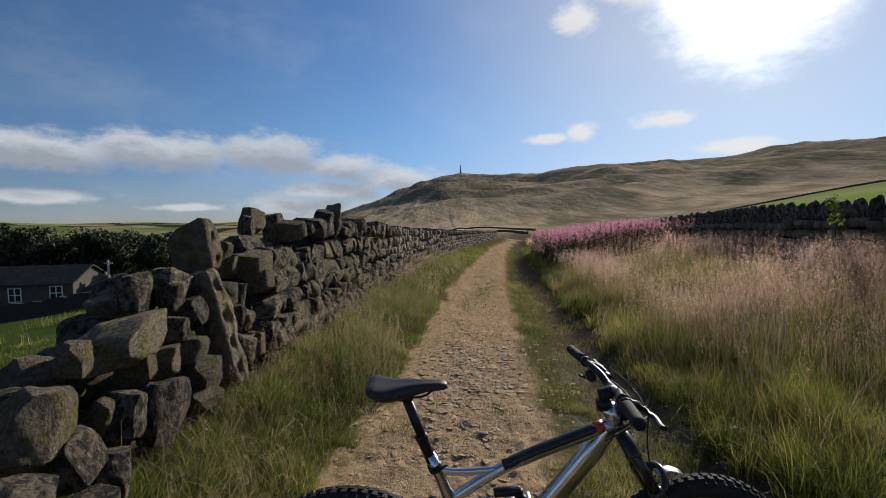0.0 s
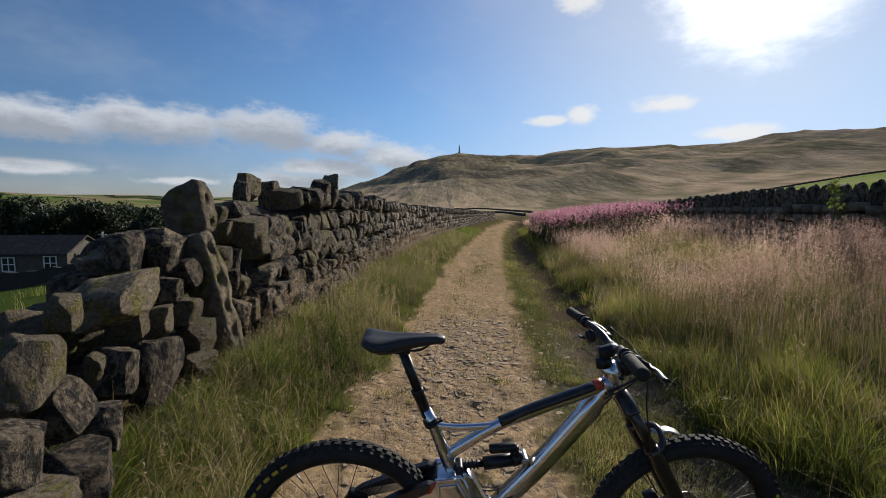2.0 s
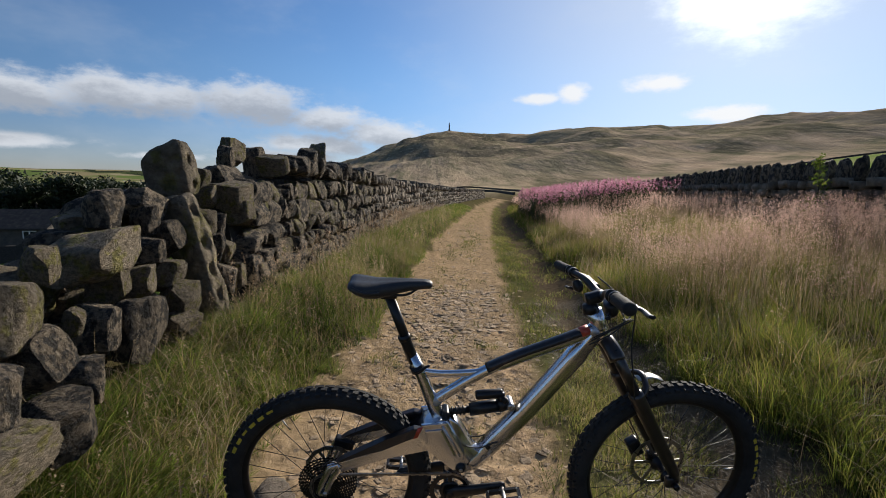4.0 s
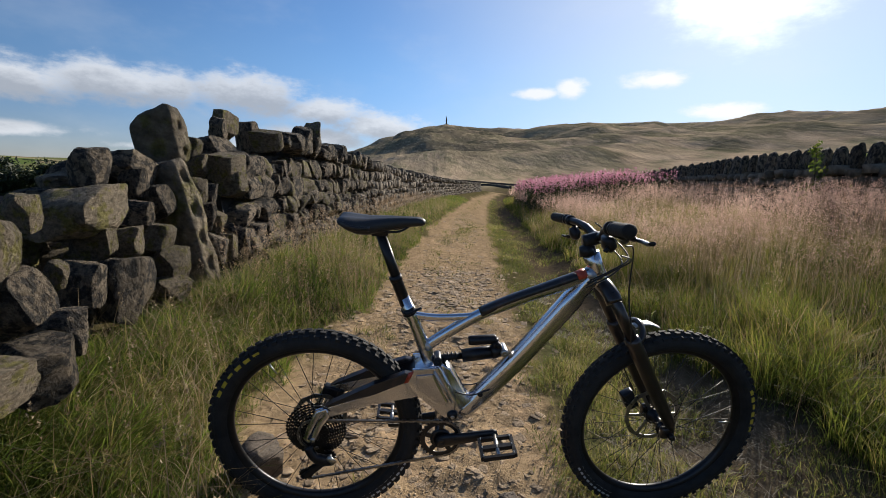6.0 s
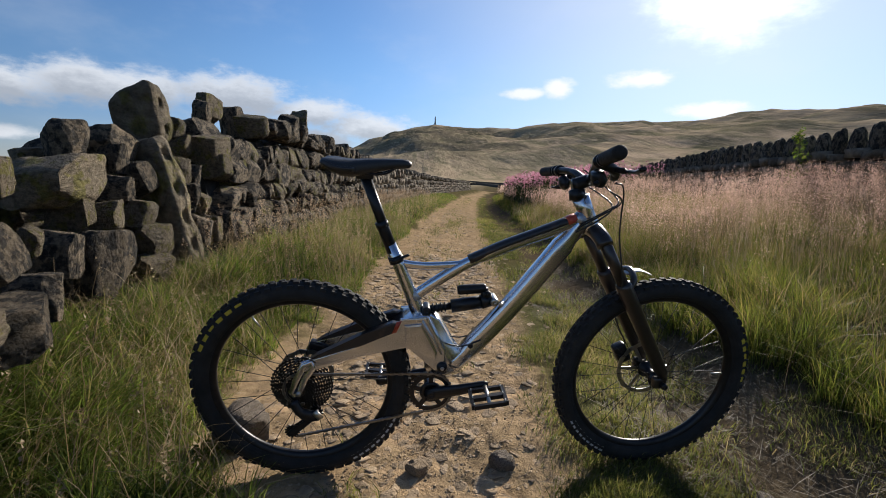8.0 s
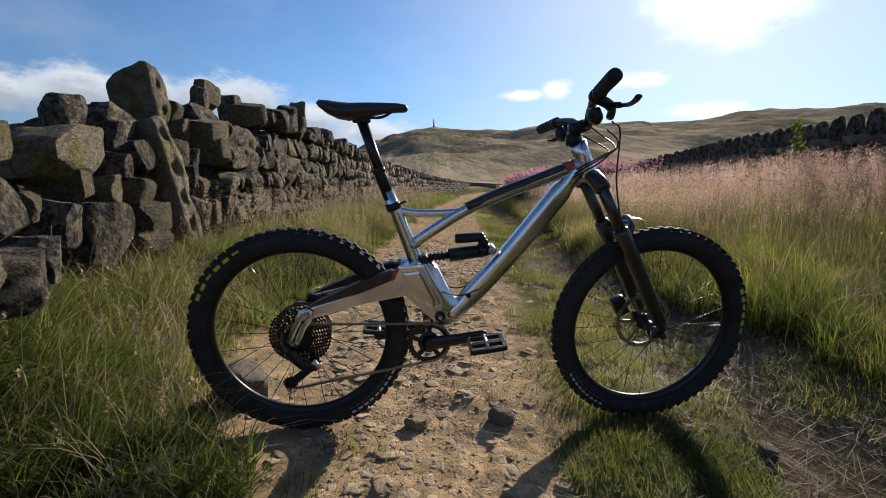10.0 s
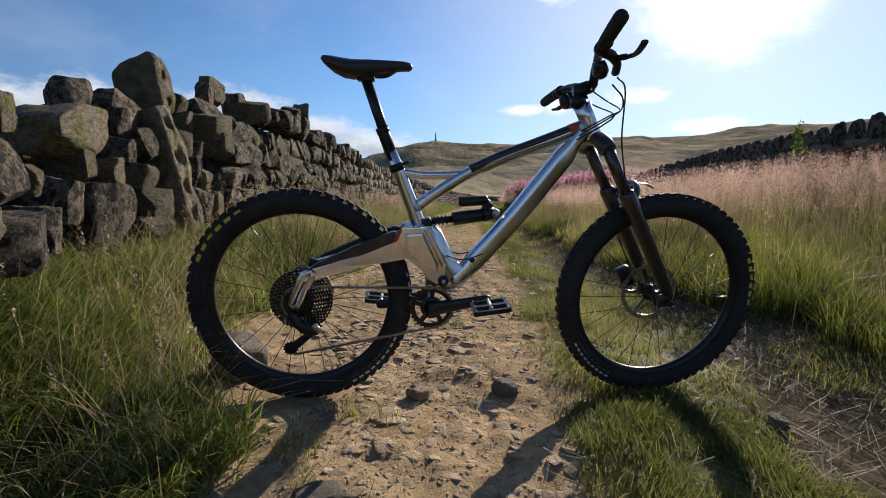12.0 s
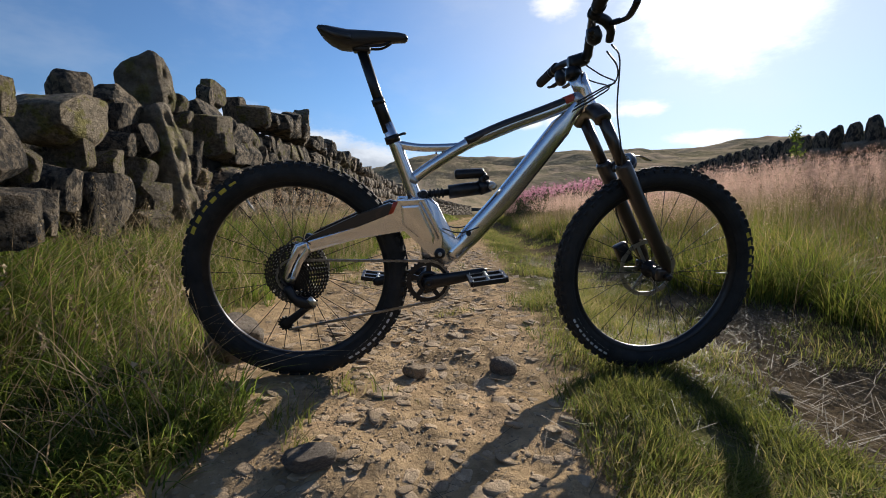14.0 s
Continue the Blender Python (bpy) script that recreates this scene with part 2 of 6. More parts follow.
M_WHITE = material("scuffed white print", (0.42, 0.42, 0.42), 0.7, vary=0.4, scale=90)
M_CHAIN = material("worn chain steel", (0.20, 0.19, 0.175), 0.4, 0.9, vary=0.4, scale=120)
M_CABLE = material("black cable housing", (0.015, 0.015, 0.016), 0.45, vary=0.1, scale=40)



def grass_material(name, stops, through, rough=0.6):
    """Blades coloured one by one along a ramp, letting light through."""
    m = bpy.data.materials.new(name)
    m.use_nodes = True
    n, l = m.node_tree.nodes, m.node_tree.links
    b = n["Principled BSDF"]
    geo = n.new("ShaderNodeNewGeometry")
    ramp = n.new("ShaderNodeValToRGB")
    e = ramp.color_ramp.elements
    while len(e) < len(stops):
        e.new(0.5)
    for k, (at, col) in enumerate(stops):
        e[k].position, e[k].color = at, (*col, 1)
    patch = n.new("ShaderNodeTexNoise")
    patch.inputs["Scale"].default_value = 1.3
    l.new(n.new("ShaderNodeTexCoord").outputs["Object"], patch.inputs["Vector"])
    hue = n.new("ShaderNodeMath")
    hue.operation = "MULTIPLY_ADD"
    l.new(patch.outputs[0], hue.inputs[0])
    hue.inputs[1].default_value = 1.1
    own = n.new("ShaderNodeMath")
    own.operation = "MULTIPLY_ADD"
    l.new(geo.outputs["Random Per Island"], own.inputs[0])
    own.inputs[1].default_value, own.inputs[2].default_value = 0.8, -0.45
    l.new(own.outputs[0], hue.inputs[2])
    l.new(hue.outputs[0], ramp.inputs[0])
    k = n.new("ShaderNodeMapRange")
    l.new(patch.outputs[0], k.inputs[0])
    k.inputs[1].default_value, k.inputs[2].default_value, k.inputs[3].default_value, k.inputs[4].default_value = 0.3, 0.7, 0.72, 1.28
    g = n.new("ShaderNodeVectorMath")
    g.operation = "SCALE"
    l.new(ramp.outputs[0], g.inputs[0])
    l.new(k.outputs[0], g.inputs[3])
    l.new(g.outputs[0], b.inputs["Base Color"])
    b.inputs["Roughness"].default_value, b.inputs["Specular IOR Level"].default_value = rough, 0.35
    tr = n.new("ShaderNodeBsdfTranslucent")
    l.new(g.outputs[0], tr.inputs[0])
    mx = n.new("ShaderNodeMixShader")
    mx.inputs[0].default_value = through
    l.new(b.outputs[0], mx.inputs[1])
    l.new(tr.outputs[0], mx.inputs[2])
    l.new(mx.outputs[0], n["Material Output"].inputs[0])
    return m


M_BLADE = grass_material("meadow grass", [(0, (0.039, 0.063, 0.010)), (0.35, (0.114, 0.151, 0.023)), (0.66, (0.221, 0.219, 0.042)), (0.84, (0.276, 0.201, 0.081)), (1, (0.363, 0.255, 0.137))], 0.74)
M_LUSH = grass_material("lush verge grass", [(0.0, (0.04, 0.07, 0.012)), (0.35, (0.10, 0.15, 0.022)), (0.7, (0.19, 0.22, 0.042)), (0.88, (0.28, 0.22, 0.09)), (1.0, (0.36, 0.28, 0.15))], 0.66)
M_TURF = grass_material("worn turf", [(0.0, (0.07, 0.092, 0.017)), (0.35, (0.142, 0.168, 0.034)), (0.65, (0.23, 0.222, 0.056)), (0.85, (0.31, 0.244, 0.106)), (1.0, (0.38, 0.30, 0.16))], 0.6)
M_SEED = grass_material("pink grass heads", [(0.0, (0.52, 0.32, 0.25)), (0.5, (0.68, 0.45, 0.36)), (1.0, (0.76, 0.56, 0.44))], 0.62)
M_STRAW = grass_material("dry straw", [(0.0, (0.16, 0.115, 0.06)), (0.6, (0.30, 0.22, 0.125)), (1.0, (0.45, 0.36, 0.23))], 0.4)
M_LITTER = grass_material("weathered litter", [(0.0, (0.07, 0.052, 0.03)), (0.6, (0.15, 0.112, 0.068)), (1.0, (0.27, 0.21, 0.14))], 0.3)
M_TREE = grass_material("dark tree foliage", [(0.0, (0.014, 0.022, 0.009)), (0.5, (0.022, 0.034, 0.012)), (1.0, (0.04, 0.052, 0.018))], 0.15)
M_TAN = grass_material("tan grass heads", [(0.0, (0.34, 0.22, 0.13)), (0.5, (0.48, 0.34, 0.22)), (1.0, (0.60, 0.45, 0.31))], 0.5)
M_FLOWER = grass_material("magenta willowherb flowers", [(0.0, (0.46, 0.15, 0.23)), (0.5, (0.58, 0.25, 0.34)), (1.0, (0.66, 0.40, 0.44))], 0.5)
M_LEAF = grass_material("dark green leaves", [(0.0, (0.022, 0.034, 0.012)), (0.5, (0.045, 0.06, 0.018)), (1.0, (0.085, 0.10, 0.028))], 0.25)
# ---- helpers for meshes ----
def part(name, bm, mat, parent=None, label="", smooth=True):
    """Links a bmesh as one mesh object, under a parent when one is given."""
    me = bpy.data.meshes.new(name)
    bm.normal_update()
    bm.to_mesh(me)
    bm.free()
    me.materials.append(mat)
    if smooth:
        me.shade_smooth()
    ob = new(name, me)
    if parent:
        ob.parent = parent
    if label:
        tagged(ob, label)
    return ob


def thing(name, label, category, group="", kind=""):
    return tagged(new(name), label, category, group, kind)


def grid_mesh(name, verts, faces, mat, smooth=True):
    """A mesh from numpy arrays: verts n x 3, faces m x 3 or m x 4."""
    me = bpy.data.meshes.new(name)
    k = faces.shape[1]
    me.vertices.add(len(verts))
    me.vertices.foreach_set("co", np.ascontiguousarray(verts, np.float32).ravel())
    me.loops.add(faces.size)
    me.loops.foreach_set("vertex_index", np.ascontiguousarray(faces, np.int32).ravel())
    me.polygons.add(len(faces))
    me.polygons.foreach_set("loop_start", np.arange(0, faces.size, k, dtype=np.int32))
    me.update(calc_edges=True)
    if smooth:
        me.shade_smooth()
    me.materials.append(mat)
    return me


def step(v, a, b):
    s = np.clip((v - a) / (b - a), 0, 1)
    return s * s * (3 - 2 * s)


def lattice(x, y, seed):
    """Smooth value noise on a unit lattice, 0 to 1."""
    xi, yi = np.floor(x).astype(np.int64), np.floor(y).astype(np.int64)
    u, v = x - xi, y - yi
    u, v = u * u * (3 - 2 * u), v * v * (3 - 2 * v)

    def h(a, b):
        q = (a * 374761393 + b * 668265263 + seed * 974634777) & 0xFFFFFFFF
        q = ((q ^ (q >> 13)) * 1274126177) & 0xFFFFFFFF
        return ((q ^ (q >> 16)) & 0xFFFF) / 65535.0

    return (h(xi, yi) * (1 - u) + h(xi + 1, yi) * u) * (1 - v) + (h(xi, yi + 1) * (1 - u) + h(xi + 1, yi + 1) * u) * v


def fractal(x, y, seed, octaves=4):
    s, a, w = 0, 1.0, 0
    for o in range(octaves):
        s, w = s + a * lattice(x * 2 ** o + 17.3 * o, y * 2 ** o + 5.1 * o, seed + o), w + a
        a *= 0.5
    return s / w


# ---- plan: the track, the two walls, the lie of the land ----
def track_x(y):
    y = np.clip(y, -6, 60)
    return -0.2 + 0.095 * y + 0.0013 * y * y


def wall_x(y):
    """The face of the wall beside the track."""
    return track_x(y) - np.minimum(1.46 + 0.05 * np.maximum(y, 0), 2.24)


def far_wall_x(y):
    q = np.clip(y, -6, 45) - 6.8
    return 6.3 + 0.2 * q + 0.006 * q * q


def bank_x(y):
    """Where the tall meadow grass begins beside the track."""
    return track_x(y) + 1.58 + 0.12 * np.exp(-((y - 1.7) / 1.1) ** 2)


SKY_AZ = [-180, -60, -30, -18, -13.3, -9, -6, -3.2, 0, 2.6, 8.4, 15.5, 22, 28, 35.5, 45, 60, 90, 180]
SKY_EL = [0.5, 1.8, 1.6, 1.5, 1.9, 2.6, 3.9, 5.1, 5.75, 6.1, 5.95, 6.25, 6.7, 6.6, 6.65, 6.95, 7.1, 5.5, 0.5]


def height(x, y, fine=True):
    x, y = np.asarray(x, float), np.asarray(y, float)
    rho, azim = np.hypot(x, y), np.degrees(np.arctan2(x, y))
    tx, wx, fx = track_x(y), wall_x(y), far_wall_x(y)
    d = x - tx
    # track with a worn rut on the right, verges rising to both walls
    z = 0.035 - 0.016 * np.clip(y - 6, 0, 80)
    z = z + 0.24 * step(-d, 0.62, 1.5)
    z = z + 0.10 * step(d, 1.35, 1.9) + 0.40 * step(d, 1.9, 5.4) - 0.05 * np.exp(-((d - 1.22) / 0.28) ** 2)
    # fields beyond the walls
    left = step(wx - 0.55 - x, 0, 2.5)
    z = z - left * (0.55 + 0.135 * np.maximum(wx - x - 0.6, 0))
    low = -9 - 52 * step(rho, 70, 420)
    z = np.maximum(z, low)
    rise = step(azim, 14, 48) * (1 - step(azim, 80, 130))
    z = z + rise * 0.125 * np.clip(np.hypot(x - fx, 0) * (x > fx + 0.4), 0, 190)
    # moor
    ridge = np.tan(np.radians(np.interp(azim, SKY_AZ, SKY_EL))) * 1450 + 1.6
    climb = step(rho, 170, 1500)
    climb = 0.55 * np.clip((rho - 170) / 1280, 0, 1) + 0.45 * climb
    moor = step(rho, 130, 420)
    side = step(azim, -24, -9)
    gully = (fractal(x / 150, y / 190, 3) - 0.5) * 44 * step(rho, 250, 600) * (1 - 0.9 * step(rho, 1150, 1430))
    gully = gully + (fractal(x / 60, y / 100, 8) - 0.5) * 17 * step(rho, 200, 450) * (1 - 0.9 * step(rho, 1200, 1430))
    hill = (ridge * climb + gully) * moor
    back = 1 - 0.45 * step(rho, 1480, 2600)
    far = np.tan(np.radians(np.interp(azim, SKY_AZ, SKY_EL))) * 3800 * step(rho, 1200, 3600) + (fractal(x / 500, y / 500, 5) - 0.5) * 55 * step(rho, 600, 1600)
    forward = z * (1 - moor) + hill * back
    z = np.where(side > 0, forward * side + (z + far) * (1 - side), z + far)
    if fine:
        near = np.clip(1 - rho / 14, 0, 1)
        on = step(0.85 - np.abs(d), 0, 0.25)
        z = z + near * on * ((fractal(x * 6, y * 6, 21, 4) - 0.5) * 0.06 + 0.014 * np.abs(fractal(x * 17, y * 14, 31, 2) - 0.5) * 2 - 0.012 + 0.009 * (fractal(x * 34, y * 30, 35, 3) - 0.5))
        z = z + near * (fractal(x * 3, y * 3, 41, 3) - 0.5) * 0.05
        for px, py, pz in ((-0.32, 1.48, 0.026), (0.86, 1.50, 0.030)):
            w = np.exp(-(((x - px) / 0.3) ** 2 + ((y - py) / 0.2) ** 2))
            z = z * (1 - w) + pz * w
    return z


def spread(lo, hi, fine_lo, fine_hi, dense, grow):
    """Coordinates that are dense in the middle and grow coarser outwards."""
    mid = list(np.arange(fine_lo, fine_hi, dense))
    a, s, up = fine_hi, dense, []
    while a < hi:
        up.append(a)
        s = min(s * grow, 22 if a < 1700 else 120)
        a += s
    a, s, down = fine_lo - dense, dense, []
    while a > lo:
        down.append(a)
        s = min(s * grow, 22 if a > -700 else 120)
        a -= s
    return np.array(down[::-1] + mid + up)


gx, gy = spread(-4600, 4600, -1.5, 1.9, 0.016, 1.09), spread(-4600, 4800, 0.3, 4.2, 0.016, 1.08)
X, Y = np.meshgrid(gx, gy)
Z = height(X, Y)
nx, ny = len(gx), len(gy)
idx = np.arange(nx * ny).reshape(ny, nx)
quads = np.stack([idx[:-1, :-1], idx[:-1, 1:], idx[1:, 1:], idx[1:, :-1]], -1).reshape(-1, 4)
ground_mesh = grid_mesh("ground", np.stack([X, Y, Z], -1).reshape(-1, 3), quads, M_GROUND)


def land_color(x, y):
    rho, azim = np.hypot(x, y), np.degrees(np.arctan2(x, y))
    d = x - track_x(y)
    a, b = fractal(x * 2.2, y * 2.2, 61), fractal(x * 9, y * 9, 71)

    def mix(c, k, w):
        return c * (1 - w[..., None]) + np.array(k) * w[..., None]

    c = np.zeros(x.shape + (3,)) + np.array((0.10, 0.085, 0.04))
    c = mix(c, (0.345, 0.245, 0.142), step(0.78 + 0.5 * (a - 0.5) - np.abs(d + 0.02), -0.04, 0.10))
    c = mix(c, (0.44, 0.304, 0.178), step(b, 0.5, 0.72) * step(0.7 - np.abs(d), 0, 0.2))
    c = mix(c, (0.11, 0.105, 0.045), step(d, 0.62, 0.8) * step(1.1 - d, 0, 0.2) * step(a, 0.35, 0.6))
    c = mix(c, (0.115, 0.087, 0.055), step(d, 0.95, 1.15) * step(2.2 - d, 0, 0.3))
    pasture = step(wall_x(y) - 0.6 - x, 0, 1.5) * (1 - step(rho, 60, 120))
    c = mix(c, (0.05, 0.075, 0.02), pasture)
    # damp soil and dead thatch, painted darker for the shade between the blades
    thatch_shade = step(x - bank_x(y), -0.1, 0.25) * (x < far_wall_x(y)) * (rho < 60)
    c = mix(c, (0.05, 0.042, 0.022), thatch_shade)
    # verge soil, with the shade under its grass painted in likewise
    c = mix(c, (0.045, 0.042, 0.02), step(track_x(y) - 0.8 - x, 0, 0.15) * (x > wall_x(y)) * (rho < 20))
    patch = fractal(x / 140, y / 90, 81, 2)
    c = mix(c, (0.055, 0.072, 0.04), step(rho, 80, 160))
    c = mix(c, (0.10, 0.10, 0.065), step(rho, 600, 1500) * step(patch, 0.4, 0.6) * (1 - step(azim, -18, -10)))
    c = mix(c, (0.05, 0.07, 0.035), step(rho, 200, 500) * step(0.42 - patch, 0, 0.1) * (1 - step(azim, -18, -10)))
    m1, m2 = fractal(azim / 1.5 + 40, rho / 50, 91, 4), fractal(azim / 0.5 + 90, rho / 22, 95, 3)
    m3 = fractal(azim / 7 + 70, rho / 190, 97, 4)
    moor = step(azim, -20, -11) * step(rho, 60, 190)
    c = mix(c, (0.45, 0.33, 0.22), moor)
    c = mix(c, (0.20, 0.18, 0.11), moor * step(m1, 0.48, 0.58))
    c = mix(c, (0.52, 0.385, 0.26), moor * step(m2, 0.54, 0.66))
    c = mix(c, (0.10, 0.098, 0.06), moor * step(m3, 0.50, 0.58) * 0.8)
    c = mix(c, (0.23, 0.20, 0.115), moor * step(fractal(x / 200, y / 120, 99, 3), 0.5, 0.66) * 0.7)
    # scarps: their shaded faces painted as dark bands, with no relief of their own
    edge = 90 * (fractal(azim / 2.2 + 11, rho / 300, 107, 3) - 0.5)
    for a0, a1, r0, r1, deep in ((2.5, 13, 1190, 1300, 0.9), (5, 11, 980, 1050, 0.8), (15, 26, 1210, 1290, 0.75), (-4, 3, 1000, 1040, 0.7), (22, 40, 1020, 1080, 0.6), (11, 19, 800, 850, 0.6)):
        scarp_shade = step(azim, a0, a0 + 2) * (1 - step(azim, a1 - 3, a1)) * step(rho + edge, r0, r0 + 25) * (1 - step(rho + edge, r1 - 15, r1 + 30))
        c = mix(c, (0.06, 0.06, 0.042), scarp_shade * deep)
    field = step(x - far_wall_x(y) - 0.5, 0, 1) * (1 - step(rho, 150, 172)) * step(azim, 22, 30)
    c = mix(c, (0.21, 0.28, 0.07), field)
    strip = step(rho, 95, 120) * (1 - step(rho, 185, 215)) * step(azim, -6, -1) * (1 - step(azim, 9, 14))
    c = mix(c, (0.40, 0.33, 0.19), strip * 0.8)
    c = np.where((rho > 150)[..., None] & (azim < -12)[..., None], np.array((0.12, 0.12, 0.06)), c)
    return c


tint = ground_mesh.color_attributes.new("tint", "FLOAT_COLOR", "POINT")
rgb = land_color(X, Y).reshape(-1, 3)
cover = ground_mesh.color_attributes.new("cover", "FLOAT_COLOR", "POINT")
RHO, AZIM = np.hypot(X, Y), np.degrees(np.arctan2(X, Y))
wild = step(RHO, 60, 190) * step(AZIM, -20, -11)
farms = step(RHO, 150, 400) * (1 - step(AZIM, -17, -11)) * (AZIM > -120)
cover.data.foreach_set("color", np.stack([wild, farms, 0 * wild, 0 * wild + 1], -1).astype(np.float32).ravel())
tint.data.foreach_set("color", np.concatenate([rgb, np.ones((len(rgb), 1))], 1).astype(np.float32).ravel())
tagged(new("ground", ground_mesh), "stony farm track between grass verges below open moor", "ground", kind="structure")

# ---- stones ----
def rock_mesh(name, seed, mat, cuts=4, power=4.0, lump=0.10, facets=5):
    """A rough block about one metre each way: a rounded cube with broken facets and worn edges."""
    r = random.Random(seed)
    bm = bmesh.new()
    bmesh.ops.create_cube(bm, size=2.0)
    bmesh.ops.subdivide_edges(bm, edges=bm.edges[:], cuts=cuts, use_grid_fill=True)
    planes = []
    for _ in range(facets):
        v = Vector([r.choice((-1, 1)) * r.uniform(0.35, 1) * (r.random() < 0.75) for _ in range(3)])
        if v.length < 0.1:
            v = Vector((0.3, 0.2, 1))
        v.normalize()
        planes.append((v, r.uniform(0.80, 1.15)))
    for ax in (0, 1, 2):
        for s in (-1, 1):
            v = Vector([r.gauss(0, 0.2) for _ in range(3)])
            v[ax] = s
            v.normalize()
            planes.append((v, r.uniform(0.84, 0.98)))
    o = Vector((r.uniform(0, 50), r.uniform(0, 50), r.uniform(0, 50)))
    for v in bm.verts:
        p = v.co.copy()
        k = (abs(p.x) ** power + abs(p.y) ** power + abs(p.z) ** power) ** (-1 / power)
        p *= k
        for w, far in planes:
            h = p.dot(w) - far
            if h > 0:
                p -= w * h * 0.96
        p += p.normalized() * lump * (noise.fractal(p * 1.3 + o, 1.0, 2.0, 3) + 0.45 * noise.noise(p * 4 + o) + 0.25 * noise.noise(p * 9 + o))
        v.co = p * 0.5
    me = bpy.data.meshes.new(name)
    bm.normal_update()
    bm.to_mesh(me)
    bm.free()
    me.materials.append(mat)
    me.shade_smooth()
    me.set_sharp_from_angle(angle=radians(32))
    return me


BLOCKS = [rock_mesh("stone", 100 + i, M_MOSSY if i % 4 == 0 else M_STONE, 5, 8.0, 0.06, 6) for i in range(14)]
BOULDERS = [rock_mesh("stone", 200 + i, M_MOSSY if i % 2 else M_STONE, 13, 9.0, 0.06, 12) for i in range(10)]
COPING = [rock_mesh("coping_stone", 250 + i, M_STONE, 4, 4.0, 0.07, 3) for i in range(5)]
for me in COPING:
    for v in me.vertices:
        k = 1 - 0.7 * max(0, v.co.z + 0.2) - 0.6 * max(0, v.co.z - 0.3)
        v.co.x, v.co.y = v.co.x * (0.4 + 0.6 * k), v.co.y * k
FAR_BLOCKS = [rock_mesh("far", 300 + i, M_STONES, 1, 7.0, 0.10, 3) for i in range(6)]


def place_stone(parent, me, at, size, turn):
    ob = new("stone", me)
    ob.parent = parent
    ob.matrix_basis = Matrix.LocRotScale(at, Euler([radians(a) for a in turn]), size)
    return ob


def joined(name, blocks, mat):
    """One mesh from many (mesh, matrix) pairs."""
    vs, fs, base = [], [], 0
    cache = {}
    for me, m in blocks:
        if me.name not in cache:
            co = np.zeros(len(me.vertices) * 3, np.float32)
            me.vertices.foreach_get("co", co)
            lo = np.zeros(len(me.loops), np.int32)
            me.loops.foreach_get("vertex_index", lo)
            cache[me.name] = (co.reshape(-1, 3), lo.reshape(-1, 4))
        co, lo = cache[me.name]
        a = np.array(m)
        vs.append(co @ a[:3, :3].T + a[:3, 3])
        fs.append(lo + base)
        base += len(co)
    return grid_mesh(name, np.concatenate(vs), np.concatenate(fs), mat)


def heading(fn, y):
    return math.degrees(math.atan2(float(fn(y + 0.1) - fn(y - 0.1)), 0.2))


def wall_top(y):
    """Height of the top of the courses over the verge beside the track."""
    return float(np.interp(y, [0.2, 1.2, 1.7, 2.35, 2.9, 3.3, 4.2, 6.0, 9.0, 15, 30, 50], [0.45, 0.5, 0.58, 0.66, 0.85, 1.08, 1.18, 1.22, 1.17, 1.10, 1.0, 0.9]))


wall_left = tagged(new("wall_left"), "dry-stone wall of dark weathered gritstone beside the track", "wall", kind="structure")
rnd = random.Random(7)
loose = []
y_parts = 10.5


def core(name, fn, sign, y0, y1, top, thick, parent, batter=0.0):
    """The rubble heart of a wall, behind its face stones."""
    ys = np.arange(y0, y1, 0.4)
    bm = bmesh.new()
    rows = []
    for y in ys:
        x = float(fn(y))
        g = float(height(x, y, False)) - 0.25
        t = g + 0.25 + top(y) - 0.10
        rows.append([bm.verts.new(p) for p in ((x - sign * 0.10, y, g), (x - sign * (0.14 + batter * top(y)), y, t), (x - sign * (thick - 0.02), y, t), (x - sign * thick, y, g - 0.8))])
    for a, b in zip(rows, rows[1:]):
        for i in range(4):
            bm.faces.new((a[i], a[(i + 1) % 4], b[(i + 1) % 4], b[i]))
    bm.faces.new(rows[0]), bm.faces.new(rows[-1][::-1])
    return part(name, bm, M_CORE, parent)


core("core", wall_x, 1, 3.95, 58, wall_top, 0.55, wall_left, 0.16)
